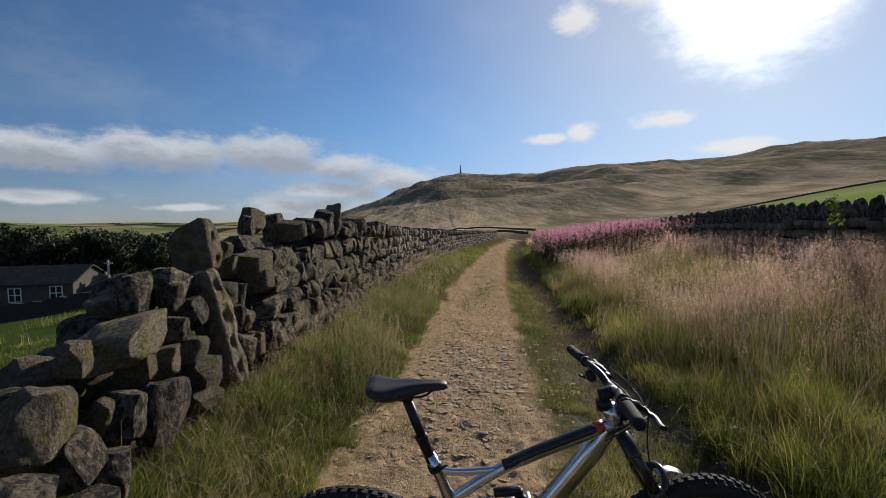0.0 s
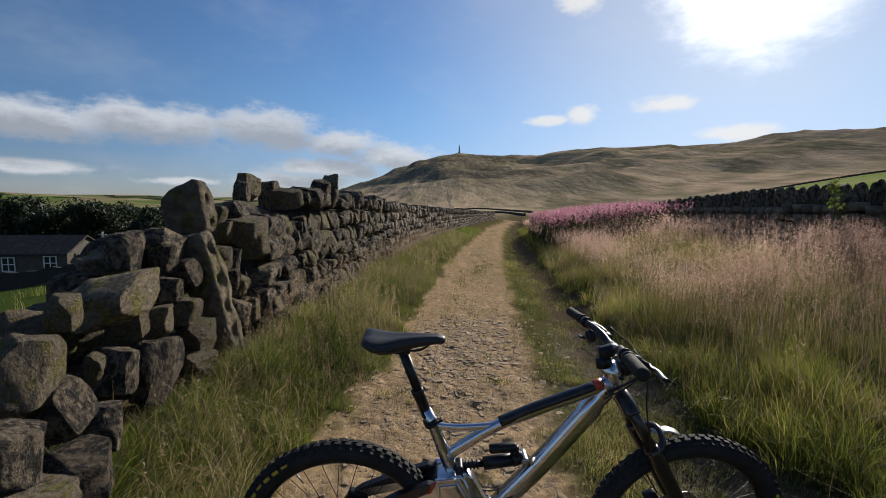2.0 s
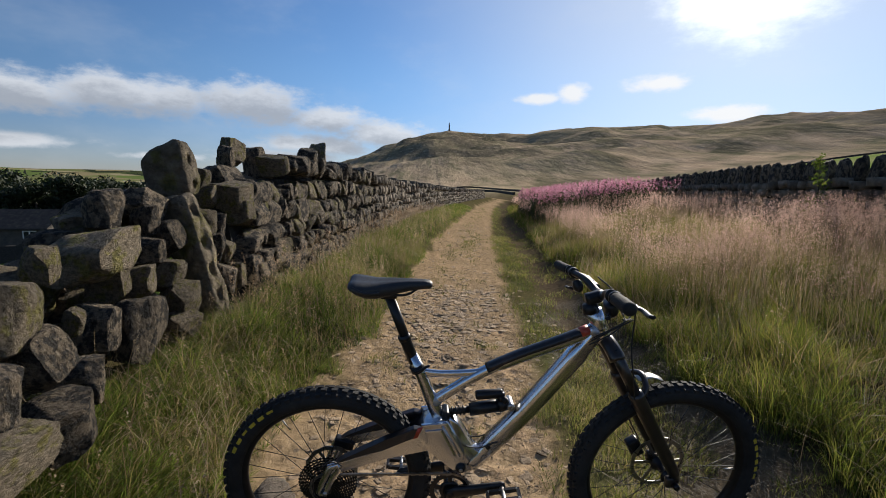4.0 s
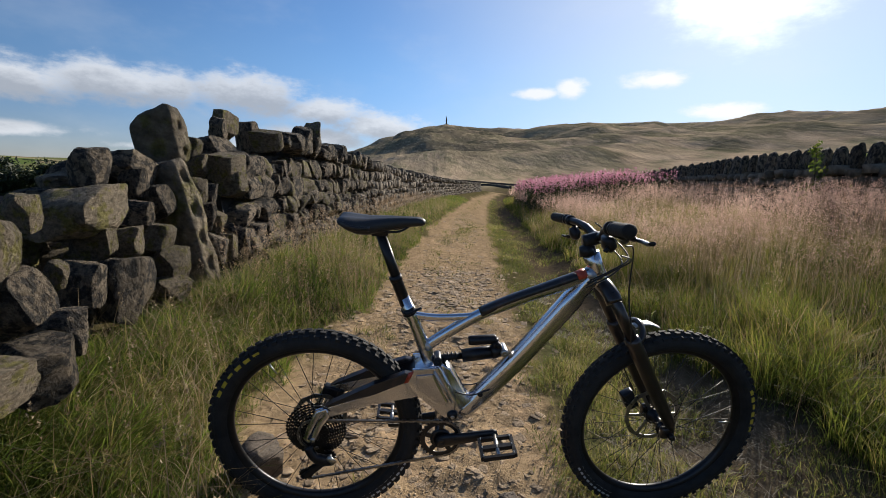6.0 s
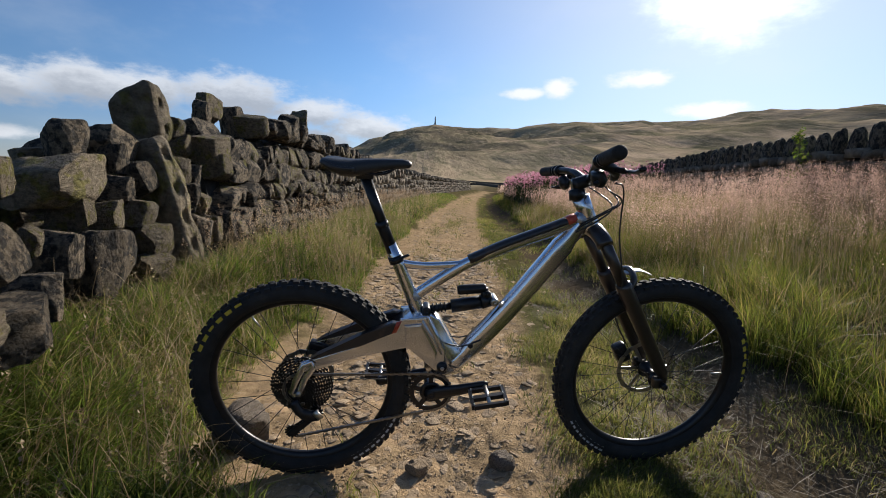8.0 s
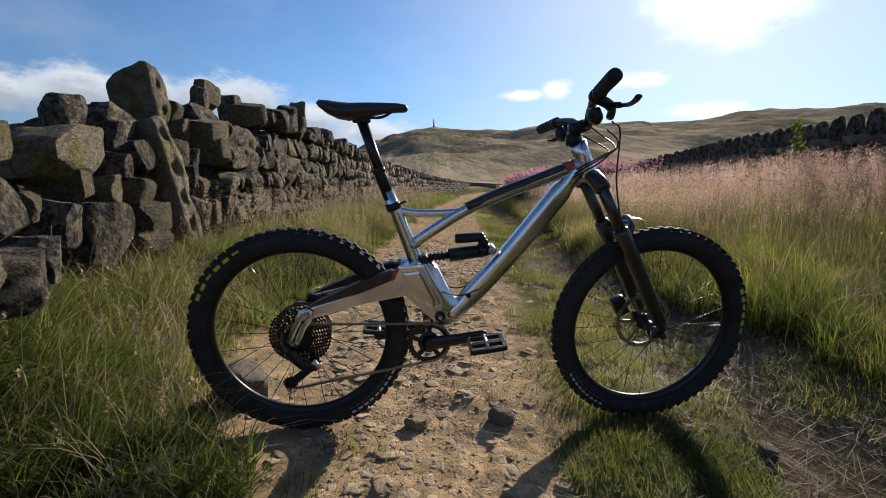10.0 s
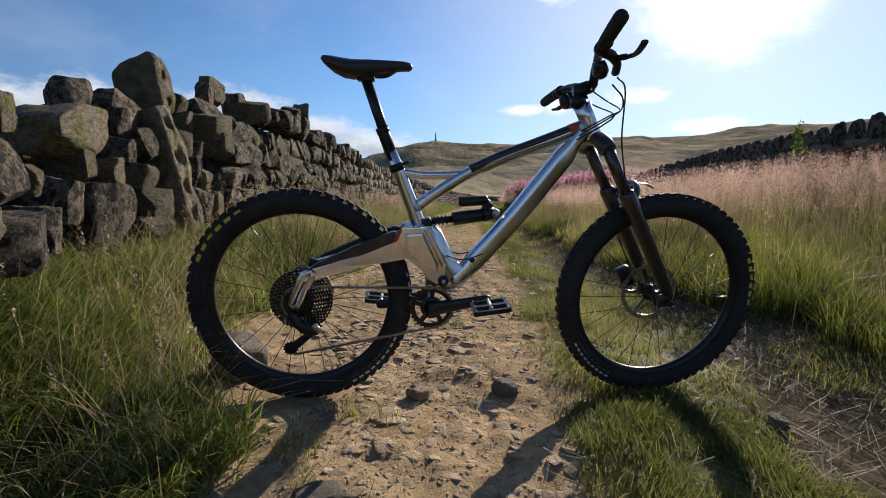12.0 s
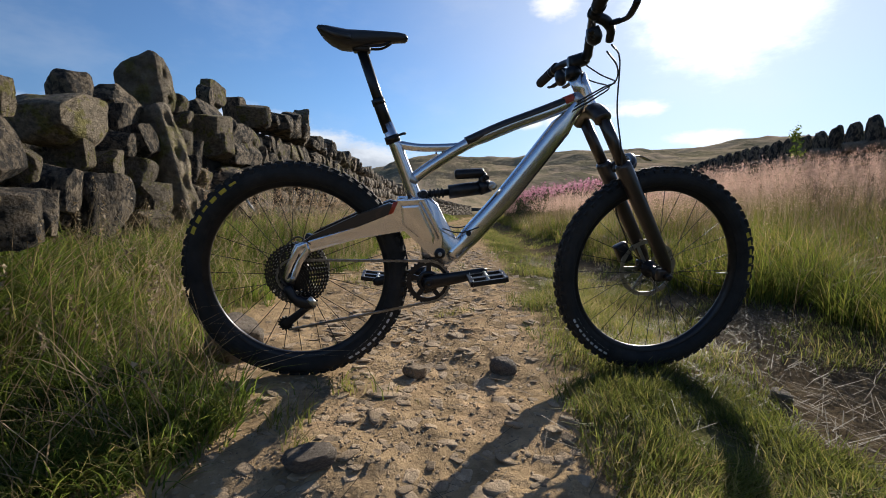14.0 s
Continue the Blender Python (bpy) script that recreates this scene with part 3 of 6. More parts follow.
# courses of face stones
for face, depth_off in ((0, 0.0), (1, -0.5)):
    y_end = 58 if face == 0 else 9
    level = 0.0
    course = 0
    while level < 1.3:
        h = rnd.uniform(0.15, 0.24) if course else 0.2
        y = 3.95 + rnd.uniform(-0.05, 0.1)
        while y < y_end:
            w = rnd.choice((rnd.uniform(0.10, 0.16), rnd.uniform(0.14, 0.22), rnd.uniform(0.2, 0.3))) * (1 + max(0, y - 12) * 0.02)
            yc = y + w / 2
            top = wall_top(yc)
            if level + h * 0.6 < top:
                x = float(wall_x(yc))
                z = float(height(x, yc, False)) - 0.06 + level + h / 2 + rnd.uniform(-0.025, 0.025) + 0.035 * math.sin(1.3 * yc + 2.1 * course)
                hh = h * rnd.uniform(0.9, 1.35)
                deep = rnd.uniform(0.22, 0.32)
                at = (x + depth_off - (deep / 2 - 0.03 if face == 0 else -0.05) + rnd.uniform(-0.03, 0.03) - 0.16 * level, yc, z)
                turn = (rnd.gauss(0, 11), rnd.gauss(0, 6), -heading(wall_x, yc) + rnd.gauss(0, 9))
                size = (deep, w * rnd.uniform(1.0, 1.2), hh)
                if yc < y_parts and face == 0:
                    place_stone(wall_left, rnd.choice(BLOCKS), at, size, turn)
                else:
                    loose.append((rnd.choice(FAR_BLOCKS), Matrix.LocRotScale(at, Euler([radians(a) for a in turn]), size)))
            y += w
        level += h
        course += 1
# rough coping stones set upright along the top
y = 4.95
while y < 58:
    w = rnd.uniform(0.11, 0.24)
    h = rnd.uniform(0.2, 0.34) if rnd.random() > 0.25 else rnd.uniform(0.1, 0.18)
    yc = y + w / 2
    x = float(wall_x(yc))
    z = float(height(x, yc, False)) + wall_top(yc) - 0.07 + h / 2
    at, size = (x - 0.31 + rnd.uniform(-0.06, 0.04), yc, z), (rnd.uniform(0.34, 0.5), w * 1.1, h)
    turn = (rnd.uniform(-16, 16), rnd.uniform(-6, 6), -heading(wall_x, yc) + rnd.uniform(-12, 12))
    if yc < y_parts:
        place_stone(wall_left, rnd.choice(BLOCKS), at, size, turn)
    else:
        loose.append((rnd.choice(FAR_BLOCKS), Matrix.LocRotScale(at, Euler([radians(a) for a in turn]), size)))
    y += w * rnd.uniform(0.95, 1.15)
rest = new("far_stones", joined("far_stones", loose, M_STONES))
rest.parent = wall_left
rest["kind"] = "stuff"

# the tumbled end of the wall: large single stones, laid one by one
def boulder(x, y, z, wide, high, kind, lean=0.0, twist=0.0, deep=None):
    d = deep or wide * 0.95
    return place_stone(wall_left, BOULDERS[kind % len(BOULDERS)], (x - d * 0.12, y, z), (d * 1.06, wide * 1.06, high * 1.12), (lean, 0, -6 + twist))


boulder(-1.83, 2.66, 1.18, 0.19, 0.22, 0, 6, 30, 0.19)
boulder(-1.64, 2.34, 0.97, 0.44, 0.25, 1, 2, 8, 0.27)
boulder(-1.59, 1.92, 1.00, 0.11, 0.15, 3, 10, 25, 0.11)
boulder(-1.34, 1.47, 0.90, 0.24, 0.27, 5, -10, 34, 0.20)
boulder(-1.31, 1.53, 0.74, 0.17, 0.21, 8, 10, 20, 0.20)
boulder(-1.39, 1.81, 0.54, 0.12, 0.19, 6, -6, 14, 0.20)
boulder(-1.21, 1.24, 0.74, 0.17, 0.22, 2, 6, 30, 0.20)
boulder(-1.20, 1.49, 0.52, 0.22, 0.19, 4, 2, -10, 0.20)
boulder(-1.12, 1.19, 0.59, 0.29, 0.14, 7, 4, 12, 0.23)
boulder(-1.54, 2.00, 0.73, 0.08, 0.12, 9, 12, 28, 0.08)
boulder(-1.84, 3.06, 1.19, 0.32, 0.20, 2, -14, 20, 0.25)
boulder(-1.78, 2.95, 1.10, 0.13, 0.19, 6, 6, -14, 0.13)
boulder(-1.72, 3.06, 0.97, 0.17, 0.22, 8, 10, 12, 0.20)
boulder(-1.69, 2.80, 0.92, 0.09, 0.16, 4, -8, 24, 0.20)
boulder(-1.63, 2.38, 0.82, 0.15, 0.18, 7, 9, 20, 0.20)
boulder(-1.63, 2.59, 0.77, 0.17, 0.18, 1, 4, 8, 0.20)
boulder(-1.63, 2.88, 0.76, 0.23, 0.20, 5, -6, 14, 0.20)
boulder(-1.57, 2.18, 0.63, 0.12, 0.23, 4, -14, 16, 0.20)
boulder(-1.52, 2.38, 0.55, 0.27, 0.33, 0, -6, 12, 0.22)
boulder(-1.56, 2.86, 0.60, 0.23, 0.21, 3, 5, 10, 0.20)
boulder(-1.51, 2.79, 0.45, 0.22, 0.17, 9, 3, -6, 0.20)
boulder(-1.88, 3.82, 1.36, 0.19, 0.20, 5, -6, 10, 0.20)
boulder(-1.81, 3.80, 1.22, 0.13, 0.18, 1, 5, -8, 0.20)
boulder(-1.72, 3.52, 1.03, 0.13, 0.21, 3, -4, 14, 0.20)
boulder(-1.66, 3.52, 0.83, 0.14, 0.21, 0, 6, 6, 0.20)
boulder(-1.74, 3.78, 1.00, 0.12, 0.19, 6, -8, -10, 0.20)
boulder(-1.67, 3.74, 0.78, 0.14, 0.17, 9, 4, 12, 0.20)
boulder(-1.57, 3.50, 0.60, 0.18, 0.22, 2, 0, 5, 0.20)
boulder(-1.56, 3.70, 0.57, 0.11, 0.22, 7, 0, 5, 0.20)
boulder(-1.55, 4.02, 0.54, 0.21, 0.28, 8, -6, 4, 0.20)
boulder(-1.91, 4.46, 1.58, 0.15, 0.20, 4, 4, 14, 0.13)
boulder(-1.94, 4.66, 1.63, 0.27, 0.25, 7, -4, -8, 0.21)
boulder(-1.91, 4.29, 1.37, 0.44, 0.22, 8, -3, 6, 0.35)
boulder(-1.76, 4.74, 1.25, 0.25, 0.21, 1, 5, 12, 0.20)
boulder(-1.70, 4.30, 1.00, 0.24, 0.21, 5, -5, -6, 0.20)
boulder(-1.64, 4.17, 0.78, 0.25, 0.26, 3, 4, 6, 0.20)
boulder(-1.89, 5.04, 1.53, 0.24, 0.34, 0, 10, -10, 0.20)
boulder(-1.50, 6.36, 1.70, 0.22, 0.36, 1, -10, 12, 0.22)
boulder(-1.56, 6.12, 1.64, 0.26, 0.26, 4, 14, 12, 0.24)
for k in range(60):
    yc = rnd.uniform(0.7, 3.6)
    top = float(np.interp(yc, [0.7, 1.3, 1.7, 2.1, 2.6, 3.0, 3.6], [0.45, 0.62, 0.8, 0.84, 0.95, 1.1, 1.2]))
    boulder(float(np.interp(yc, [0.7, 1.4, 2.1, 3.0, 3.6], [-0.95, -1.13, -1.4, -1.49, -1.49])) - 0.3 * top - rnd.uniform(0.2, 0.42), yc, rnd.uniform(0.2, top), rnd.uniform(0.22, 0.34), rnd.uniform(0.18, 0.26), rnd.randrange(10), rnd.gauss(0, 12), rnd.gauss(0, 25))


def gate_post(parent):
    """An old slab with a row of round sockets cut into its edge, broken in two."""
    for lo, hi, wide, lean, seed, holes in ((0.25, 1.27, 0.17, -7, 31, (0.08, 0.24, 0.42, 0.62, 0.86)), (1.22, 1.64, 0.25, 3, 32, (0.22, 0.66))):
        bm = bmesh.new()
        bmesh.ops.create_cube(bm, size=1.0)
        bmesh.ops.subdivide_edges(bm, edges=bm.edges[:], cuts=15, use_grid_fill=True)
        for v in bm.verts:
            p = v.co * 2
            k = (abs(p.x) ** 7 + abs(p.y) ** 7 + abs(p.z) ** 7) ** (-1 / 7)
            p = p * k * 0.5
            q = Vector((p.x * (0.27 if wide < 0.2 else 0.29), p.y * wide * (1 - 0.25 * max(0, p.z)), p.z * (hi - lo)))
            if wide > 0.2:
                q.z -= (0.16 * max(0, 0.25 - p.x) + 0.2 * max(0, abs(p.y) - 0.25)) * max(0, p.z + 0.3)
            q += v.co.normalized() * 0.03 * noise.fractal(q * 5 + Vector((seed, 0, 0)), 1.0, 2.0, 3)
            for h in holes:
                z = (h - 0.5) * (hi - lo)
                d = math.hypot(p.y * wide + 0.015, q.z - z)
                if p.x > 0.35 and d < 0.034:
                    q.x -= 0.07 * (1 - (d / 0.034) ** 4)
            v.co = q
        ob = part("socket_stone", bm, M_MOSSY, parent, "slab with round sockets cut into its face")
        if wide < 0.2:
            ob.matrix_basis = pose(-1.67, 3.27, (lo + hi) / 2, 4, -12, -12)
        else:
            ob.matrix_basis = pose(-1.88, 3.44, (lo + hi) / 2, lean, -6, 2)


gate_post(wall_left)

# the wall across the meadow, with a regular coping
wall_right = tagged(new("wall_right"), "dark dry-stone wall with upright coping across the meadow", "wall", kind="structure")
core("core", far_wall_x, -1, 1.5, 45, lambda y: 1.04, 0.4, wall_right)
loose = []
y = 1.6
while y < 45:
    w = rnd.uniform(0.22, 0.30)
    yc = y + w / 2
    x = float(far_wall_x(yc))
    z = float(height(x, yc, False))
    h = rnd.uniform(0.40, 0.50)
    at, size = (x + 0.20, yc, z + 0.90 + h / 2), (0.20, w * 1.1, h)
    turn = (rnd.uniform(-6, 6), 0, -heading(far_wall_x, yc) + rnd.uniform(-6, 6))
    if yc < 22:
        place_stone(wall_right, rnd.choice(COPING), at, size, turn)
    else:
        loose.append((rnd.choice(FAR_BLOCKS), Matrix.LocRotScale(at, Euler([radians(a) for a in turn]), size)))
    y += w * rnd.uniform(1.35, 1.55)
level = 0.0
while level < 0.9:
    h = rnd.uniform(0.13, 0.2)
    y = 1.6
    while y < 45:
        w = rnd.uniform(0.13, 0.32)
        yc = y + w / 2
        x = float(far_wall_x(yc))
        at = (x + 0.08 + rnd.uniform(-0.05, 0.05), yc, float(height(x, yc, False)) + level + h / 2 + rnd.uniform(-0.03, 0.03))
        turn = (rnd.uniform(-6, 6), rnd.uniform(-4, 4), -heading(far_wall_x, yc) + rnd.uniform(-5, 5))
        loose.append((rnd.choice(FAR_BLOCKS), Matrix.LocRotScale(at, Euler([radians(a) for a in turn]), (0.3, w * 1.0, h * rnd.uniform(0.85, 1.25)))))
        y += w
    level += h
rest = new("courses", joined("courses", loose, M_STONES))
rest.parent = wall_right
rest["kind"] = "stuff"

# ---- the mountain bike: x forward, -y its drive side, z up from the ground ----
def sweep(path, radii, sides=12, square=2.0, closed=False, bm=None, up=None, caps=True):
    """A tube along a path. radii: (across, along-up) for each point, or one number. square: 2 is round, larger is boxier."""
    bm = bm or bmesh.new()
    pts = [Vector(p) for p in path]
    n = len(pts)
    if isinstance(radii, (int, float)):
        radii = [(radii, radii)] * n
    radii = [(r, r) if isinstance(r, (int, float)) else r for r in radii]
    rings = []
    ref = Vector(up) if up else None
    for i, p in enumerate(pts):
        a = pts[i - 1] if (i or closed) else p
        b = pts[(i + 1) % n] if (i < n - 1 or closed) else p
        t = (b - a).normalized()
        r0 = ref or (Vector((0, 1, 0)) if abs(t.y) < 0.9 else Vector((0, 0, 1)))
        u = (r0 - t * r0.dot(t)).normalized()
        v = t.cross(u)
        ring = []
        for j in range(sides):
            q = 2 * math.pi * (j + 0.5) / sides
            c, s = math.cos(q), math.sin(q)
            k = (abs(c) ** square + abs(s) ** square) ** (-1 / square)
            ring.append(bm.verts.new(p + u * c * k * radii[i][0] + v * s * k * radii[i][1]))
        rings.append(ring)
    for i in range(n if closed else n - 1):
        a, b = rings[i], rings[(i + 1) % n]
        for j in range(sides):
            bm.faces.new((a[j], a[(j + 1) % sides], b[(j + 1) % sides], b[j]))
    if caps and not closed:
        bm.faces.new(rings[0][::-1]), bm.faces.new(rings[-1])
    return bm


def curve(points, steps=8):
    """Catmull-Rom points through the given ones."""
    p = [Vector(q) for q in points]
    p = [2 * p[0] - p[1]] + p + [2 * p[-1] - p[-2]]
    out = []
    for i in range(1, len(p) - 2):
        for s in range(steps):
            t = s / steps
            out.append(0.5 * ((2 * p[i]) + (p[i + 1] - p[i - 1]) * t + (2 * p[i - 1] - 5 * p[i] + 4 * p[i + 1] - p[i + 2]) * t * t + (3 * p[i] - p[i - 1] - 3 * p[i + 1] + p[i + 2]) * t ** 3))
    return out + [p[-2]]


def lathe(profile, at, sides=32, bm=None, axis="y"):
    """Turns (radius, offset along the axis) round an axis through at. A closed profile makes a ring."""
    bm = bm or bmesh.new()
    rings = []
    for i in range(sides):
        a = 2 * math.pi * i / sides
        rings.append([bm.verts.new((at[0] + r * math.cos(a), at[1] + o, at[2] + r * math.sin(a))) for r, o in profile])
    m = len(profile)
    for i in range(sides):
        a, b = rings[i], rings[(i + 1) % sides]
        for j in range(m):
            bm.faces.new((a[j], b[j], b[(j + 1) % m], a[(j + 1) % m]))
    return bm


def block(at, size, bm=None, turn=(0, 0, 0), bevel=0.0):
    bm = bm or bmesh.new()
    made = bmesh.ops.create_cube(bm, size=1.0)["verts"]
    bmesh.ops.transform(bm, verts=made, matrix=Matrix.LocRotScale(at, Euler([radians(a) for a in turn]), size))
    if bevel:
        edges = {e for v in made for e in v.link_edges}
        bmesh.ops.bevel(bm, geom=list(edges), offset=bevel, segments=2, affect="EDGES", profile=0.6)
    return bm


def plate(outline, y0, y1, bm=None, bevel=0.0):
    """A flat plate from an outline in x and z, with its thickness across y."""
    bm = bm or bmesh.new()
    a = [bm.verts.new((x, y0, z)) for x, z in outline]
    b = [bm.verts.new((x, y1, z)) for x, z in outline]
    n = len(a)
    faces = [bm.faces.new(a), bm.faces.new(b[::-1])]
    for i in range(n):
        bm.faces.new((a[i], b[i], b[(i + 1) % n], a[(i + 1) % n]))
    if bevel:
        bmesh.ops.bevel(bm, geom=[e for f in faces for e in f.edges], offset=bevel, segments=2, affect="EDGES", profile=0.6)
    bmesh.ops.recalc_face_normals(bm, faces=bm.faces[:])
    return bm


def toothed(center, y, r, teeth, thick, width, arms=0, bm=None, depth=0.0035):
    """A sprocket ring with teeth, and arms to its middle."""
    bm = bm or bmesh.new()
    n = teeth * 4
    rows = []
    for i in range(n):
        a = 2 * math.pi * i / n
        ro = r + (depth if i % 4 in (1, 2) else -depth * 0.4)
        rows.append([bm.verts.new((center[0] + q * math.cos(a), y + o, center[1] + q * math.sin(a))) for q, o in ((ro, -thick / 2), (ro, thick / 2), (r - width, thick / 2), (r - width, -thick / 2))])
    for i in range(n):
        a, b = rows[i], rows[(i + 1) % n]
        for j in range(4):
            bm.faces.new((a[j], b[j], b[(j + 1) % 4], a[(j + 1) % 4]))
    for i in range(arms):
        a = 2 * math.pi * i / arms + 0.3
        rm = (r - width) * 0.55
        block((center[0] + rm * math.cos(a), y, center[1] + rm * math.sin(a)), (r - width, thick, width * 0.8), bm, (0, -math.degrees(a), 0))
    return bm


def spider(name, center, y, r, thick, width, arms, mat, parent):
    """The arms that carry a ring, each a part."""
    for i in range(arms):
        a = 2 * math.pi * i / arms
        rm = (r - width) * 0.55
        part(name, block((center[0] + rm * math.cos(a), y, center[1] + rm * math.sin(a)), (r - width, thick, width * 0.8), None, (0, -math.degrees(a), 0)), mat, parent, smooth=False)


bike = thing("mountain_bike", "full-suspension mountain bike in polished bare aluminium standing on the track", "bicycle")
BX = pose(0.012, 1.478, 0.031, 6.5, 0, 1.0)
bike.matrix_basis = BX
REAR, FRONT, BB = (-0.319, 0, 0.342), (0.848, 0, 0.346), (0.088, 0, 0.326)
TYRE = 0.345


def wheel(name, hub_at, rotor_r, print_yellow, print_white):
    """One wheel round its own hub."""
    w = new(name)
    w.parent = bike
    o = (0, 0, 0)
    # tyre carcass
    rc, rt = TYRE - 0.0345, 0.0305
    prof = [(rc + rt * math.cos(a) * 1.0, rt * 1.02 * math.sin(a)) for a in [2 * math.pi * i / 20 for i in range(20)]]
    bm = lathe(prof, o, 96)
    # tread knobs: paired centre blocks and shoulder blocks
    for i in range(64):
        a = 360 * i / 64
        for lat, hgt, sx, sy, off in ((-0.008, 0.0295, 0.018, 0.012, 0), (0.008, 0.0295, 0.018, 0.012, 0.35), (-0.0235, 0.0205, 0.016, 0.009, 0.5), (0.0235, 0.0205, 0.016, 0.009, 0.85)):
            q = radians(a + off * 360 / 64)
            r = rc + hgt + 0.0005
            block((r * math.cos(q), lat, r * math.sin(q)), (0.010, sy, sx), bm, (0, -math.degrees(q), 0))
    part("tyre", bm, M_RUBBER, w, "knobbly black tyre dusty from the track", smooth=False)

    def marks(start, end, count, r, h, mat, nm, lab):
        for i in range(count):
            bm = bmesh.new()
            for k, (dr, wid) in enumerate(((0, 0.62),) if i % 3 else ((0.3, 0.6), (-0.3, 0.6))):
                q = radians(start + (end - start) * (i + 0.5) / count)
                step_len = abs(radians(end - start)) * r / count
                lat = -0.0285 if r > rc - 0.004 else -0.0283
                block(((r + dr * h) * math.cos(q), lat, (r + dr * h) * math.sin(q)), (h * (1 if k == 0 and dr == 0 else 0.4), 0.0035, step_len * wid), bm, (0, -math.degrees(q), 0))
            part(nm, bm, mat, w, lab, smooth=False)

    marks(*print_yellow, 6, rc + 0.007, 0.018, M_YELLOW, "brand_mark", "faded yellow marks on the sidewall")
    marks(*print_white, 9, rc + 0.003, 0.018, M_WHITE, "size_mark", "scuffed white marks on the sidewall")
    part("rim", lathe([(0.294, -0.015), (0.296, 0.015), (0.286, 0.0165), (0.272, 0.010), (0.268, 0.004), (0.268, -0.004), (0.272, -0.010), (0.286, -0.0165)], o, 72), M_BLACK, w)
    part("hub", lathe([(0.0001, -0.055), (0.012, -0.055), (0.014, -0.04), (0.029, -0.034), (0.029, -0.030), (0.017, -0.024), (0.016, 0.024), (0.029, 0.030), (0.029, 0.034), (0.014, 0.04), (0.012, 0.055), (0.0001, 0.055)], o, 24), M_BLACK, w)
    # spokes, laced to both flanges
    for i in range(28):
        a = 2 * math.pi * i / 28
        s = -1 if i % 2 else 1
        tw = 0.55 * (1 if (i // 2) % 2 else -1)
        p0 = (0.028 * math.cos(a + tw), s * 0.032, 0.028 * math.sin(a + tw))
        p1 = (0.269 * math.cos(a), s * 0.003, 0.269 * math.sin(a))
        part("spoke", sweep([p0, p1], 0.0011, 5), M_DARKSTEEL, w)
    bm = toothed((0, 0), 0.042, rotor_r, 12, 0.002, 0.014, 0, depth=0.002)
    spider("rotor_arm", (0, 0), 0.042, rotor_r, 0.002, 0.014, 6, M_STEEL, w)
    part("brake_rotor", bm, M_STEEL, w, "thin steel brake disc", smooth=False)
    q = radians(print_yellow[0] + 4)
    part("valve", sweep([(0.268 * math.cos(q), 0, 0.268 * math.sin(q)), (0.226 * math.cos(q), 0, 0.226 * math.sin(q))], [0.003, 0.0022], 8), M_STEEL, w)
    return w


rear_wheel = wheel("rear_wheel", REAR, 0.09, (118, 158), (-62, -22))
rear_wheel.matrix_basis = pose(*REAR)
front_wheel = wheel("front_wheel", FRONT, 0.1, (-6, 26), (-152, -118))
front_wheel.matrix_basis = pose(*FRONT, 0, 0, 2)

# front triangle
frame_ob = part("frame", sweep([(-0.040, 0, 0.80), (-0.012, 0, 0.735), (0.045, 0, 0.585), (0.070, 0, 0.52)], [(0.018, 0.018), (0.019, 0.019), (0.020, 0.022), (0.024, 0.026)], 16), M_ALLOY, bike, "polished bare aluminium frame with box sections")
part("top_tube", sweep(curve([(0.030, 0, 0.632), (0.10, 0, 0.682), (0.20, 0, 0.745), (0.34, 0, 0.808), (0.46, 0, 0.852), (0.545, 0, 0.893)], 5), [(0.0165, 0.017)] * 12 + [(0.019, 0.020)] * 14, 16, 2.6), M_ALLOY, frame_ob)
part("decal", sweep(curve([(0.20, 0, 0.753), (0.30, 0, 0.799), (0.40, 0, 0.838), (0.50, 0, 0.878)], 6), [(0.0192, 0.0145)] * 19, 16, 2.6), M_DECAL, frame_ob, "black decal along the top tube")
part("decal", sweep([(0.495, 0, 0.874), (0.522, 0, 0.886)], [(0.0196, 0.0172)] * 2, 16, 2.6), M_ORANGE, frame_ob, "orange decal by the head tube")
part("seat_brace", sweep(curve([(-0.012, 0, 0.742), (0.06, 0, 0.733), (0.165, 0, 0.737), (0.20, 0, 0.748)], 5), [(0.009, 0.012)] * 16, 12, 2.8), M_ALLOY, frame_ob)
part("down_tube", sweep(curve([(0.555, 0, 0.890), (0.47, 0, 0.775), (0.34, 0, 0.602), (0.22, 0, 0.462), (0.158, 0, 0.395)], 5), [(0.023, 0.024)] * 4 + [(0.027, 0.031)] * 12 + [(0.030, 0.027)] * 5, 18, 3.6), M_ALLOY, frame_ob)
bm = sweep([(0.528, 0, 0.952), (0.548, 0, 0.915), (0.566, 0, 0.872), (0.572, 0, 0.856)], [0.0265, 0.024, 0.0275, 0.031], 24)
part("head_tube", bm, M_ALLOY, frame_ob)
bm = plate([(0.085, 0.585), (0.115, 0.565), (0.165, 0.46), (0.20, 0.44), (0.195, 0.405), (0.155, 0.372), (0.105, 0.366), (0.070, 0.385), (0.060, 0.47), (0.045, 0.56)], -0.026, 0.026, bevel=0.006)
part("bottom_bracket_shell", bm, M_ALLOY, frame_ob)
part("gusset", plate([(0.10, 0.678), (0.155, 0.712), (0.150, 0.735), (0.135, 0.735)], -0.004, 0.004), M_ALLOY, frame_ob)
for pts in (((0.545, 0, 0.893), (0.53, 0, 0.872)), ((0.03, 0, 0.632), (0.045, 0, 0.645))):
    part("weld", sweep(pts, 0.0235 if pts[0][0] > 0.3 else 0.0195, 16, 2.6), M_WELD, frame_ob)
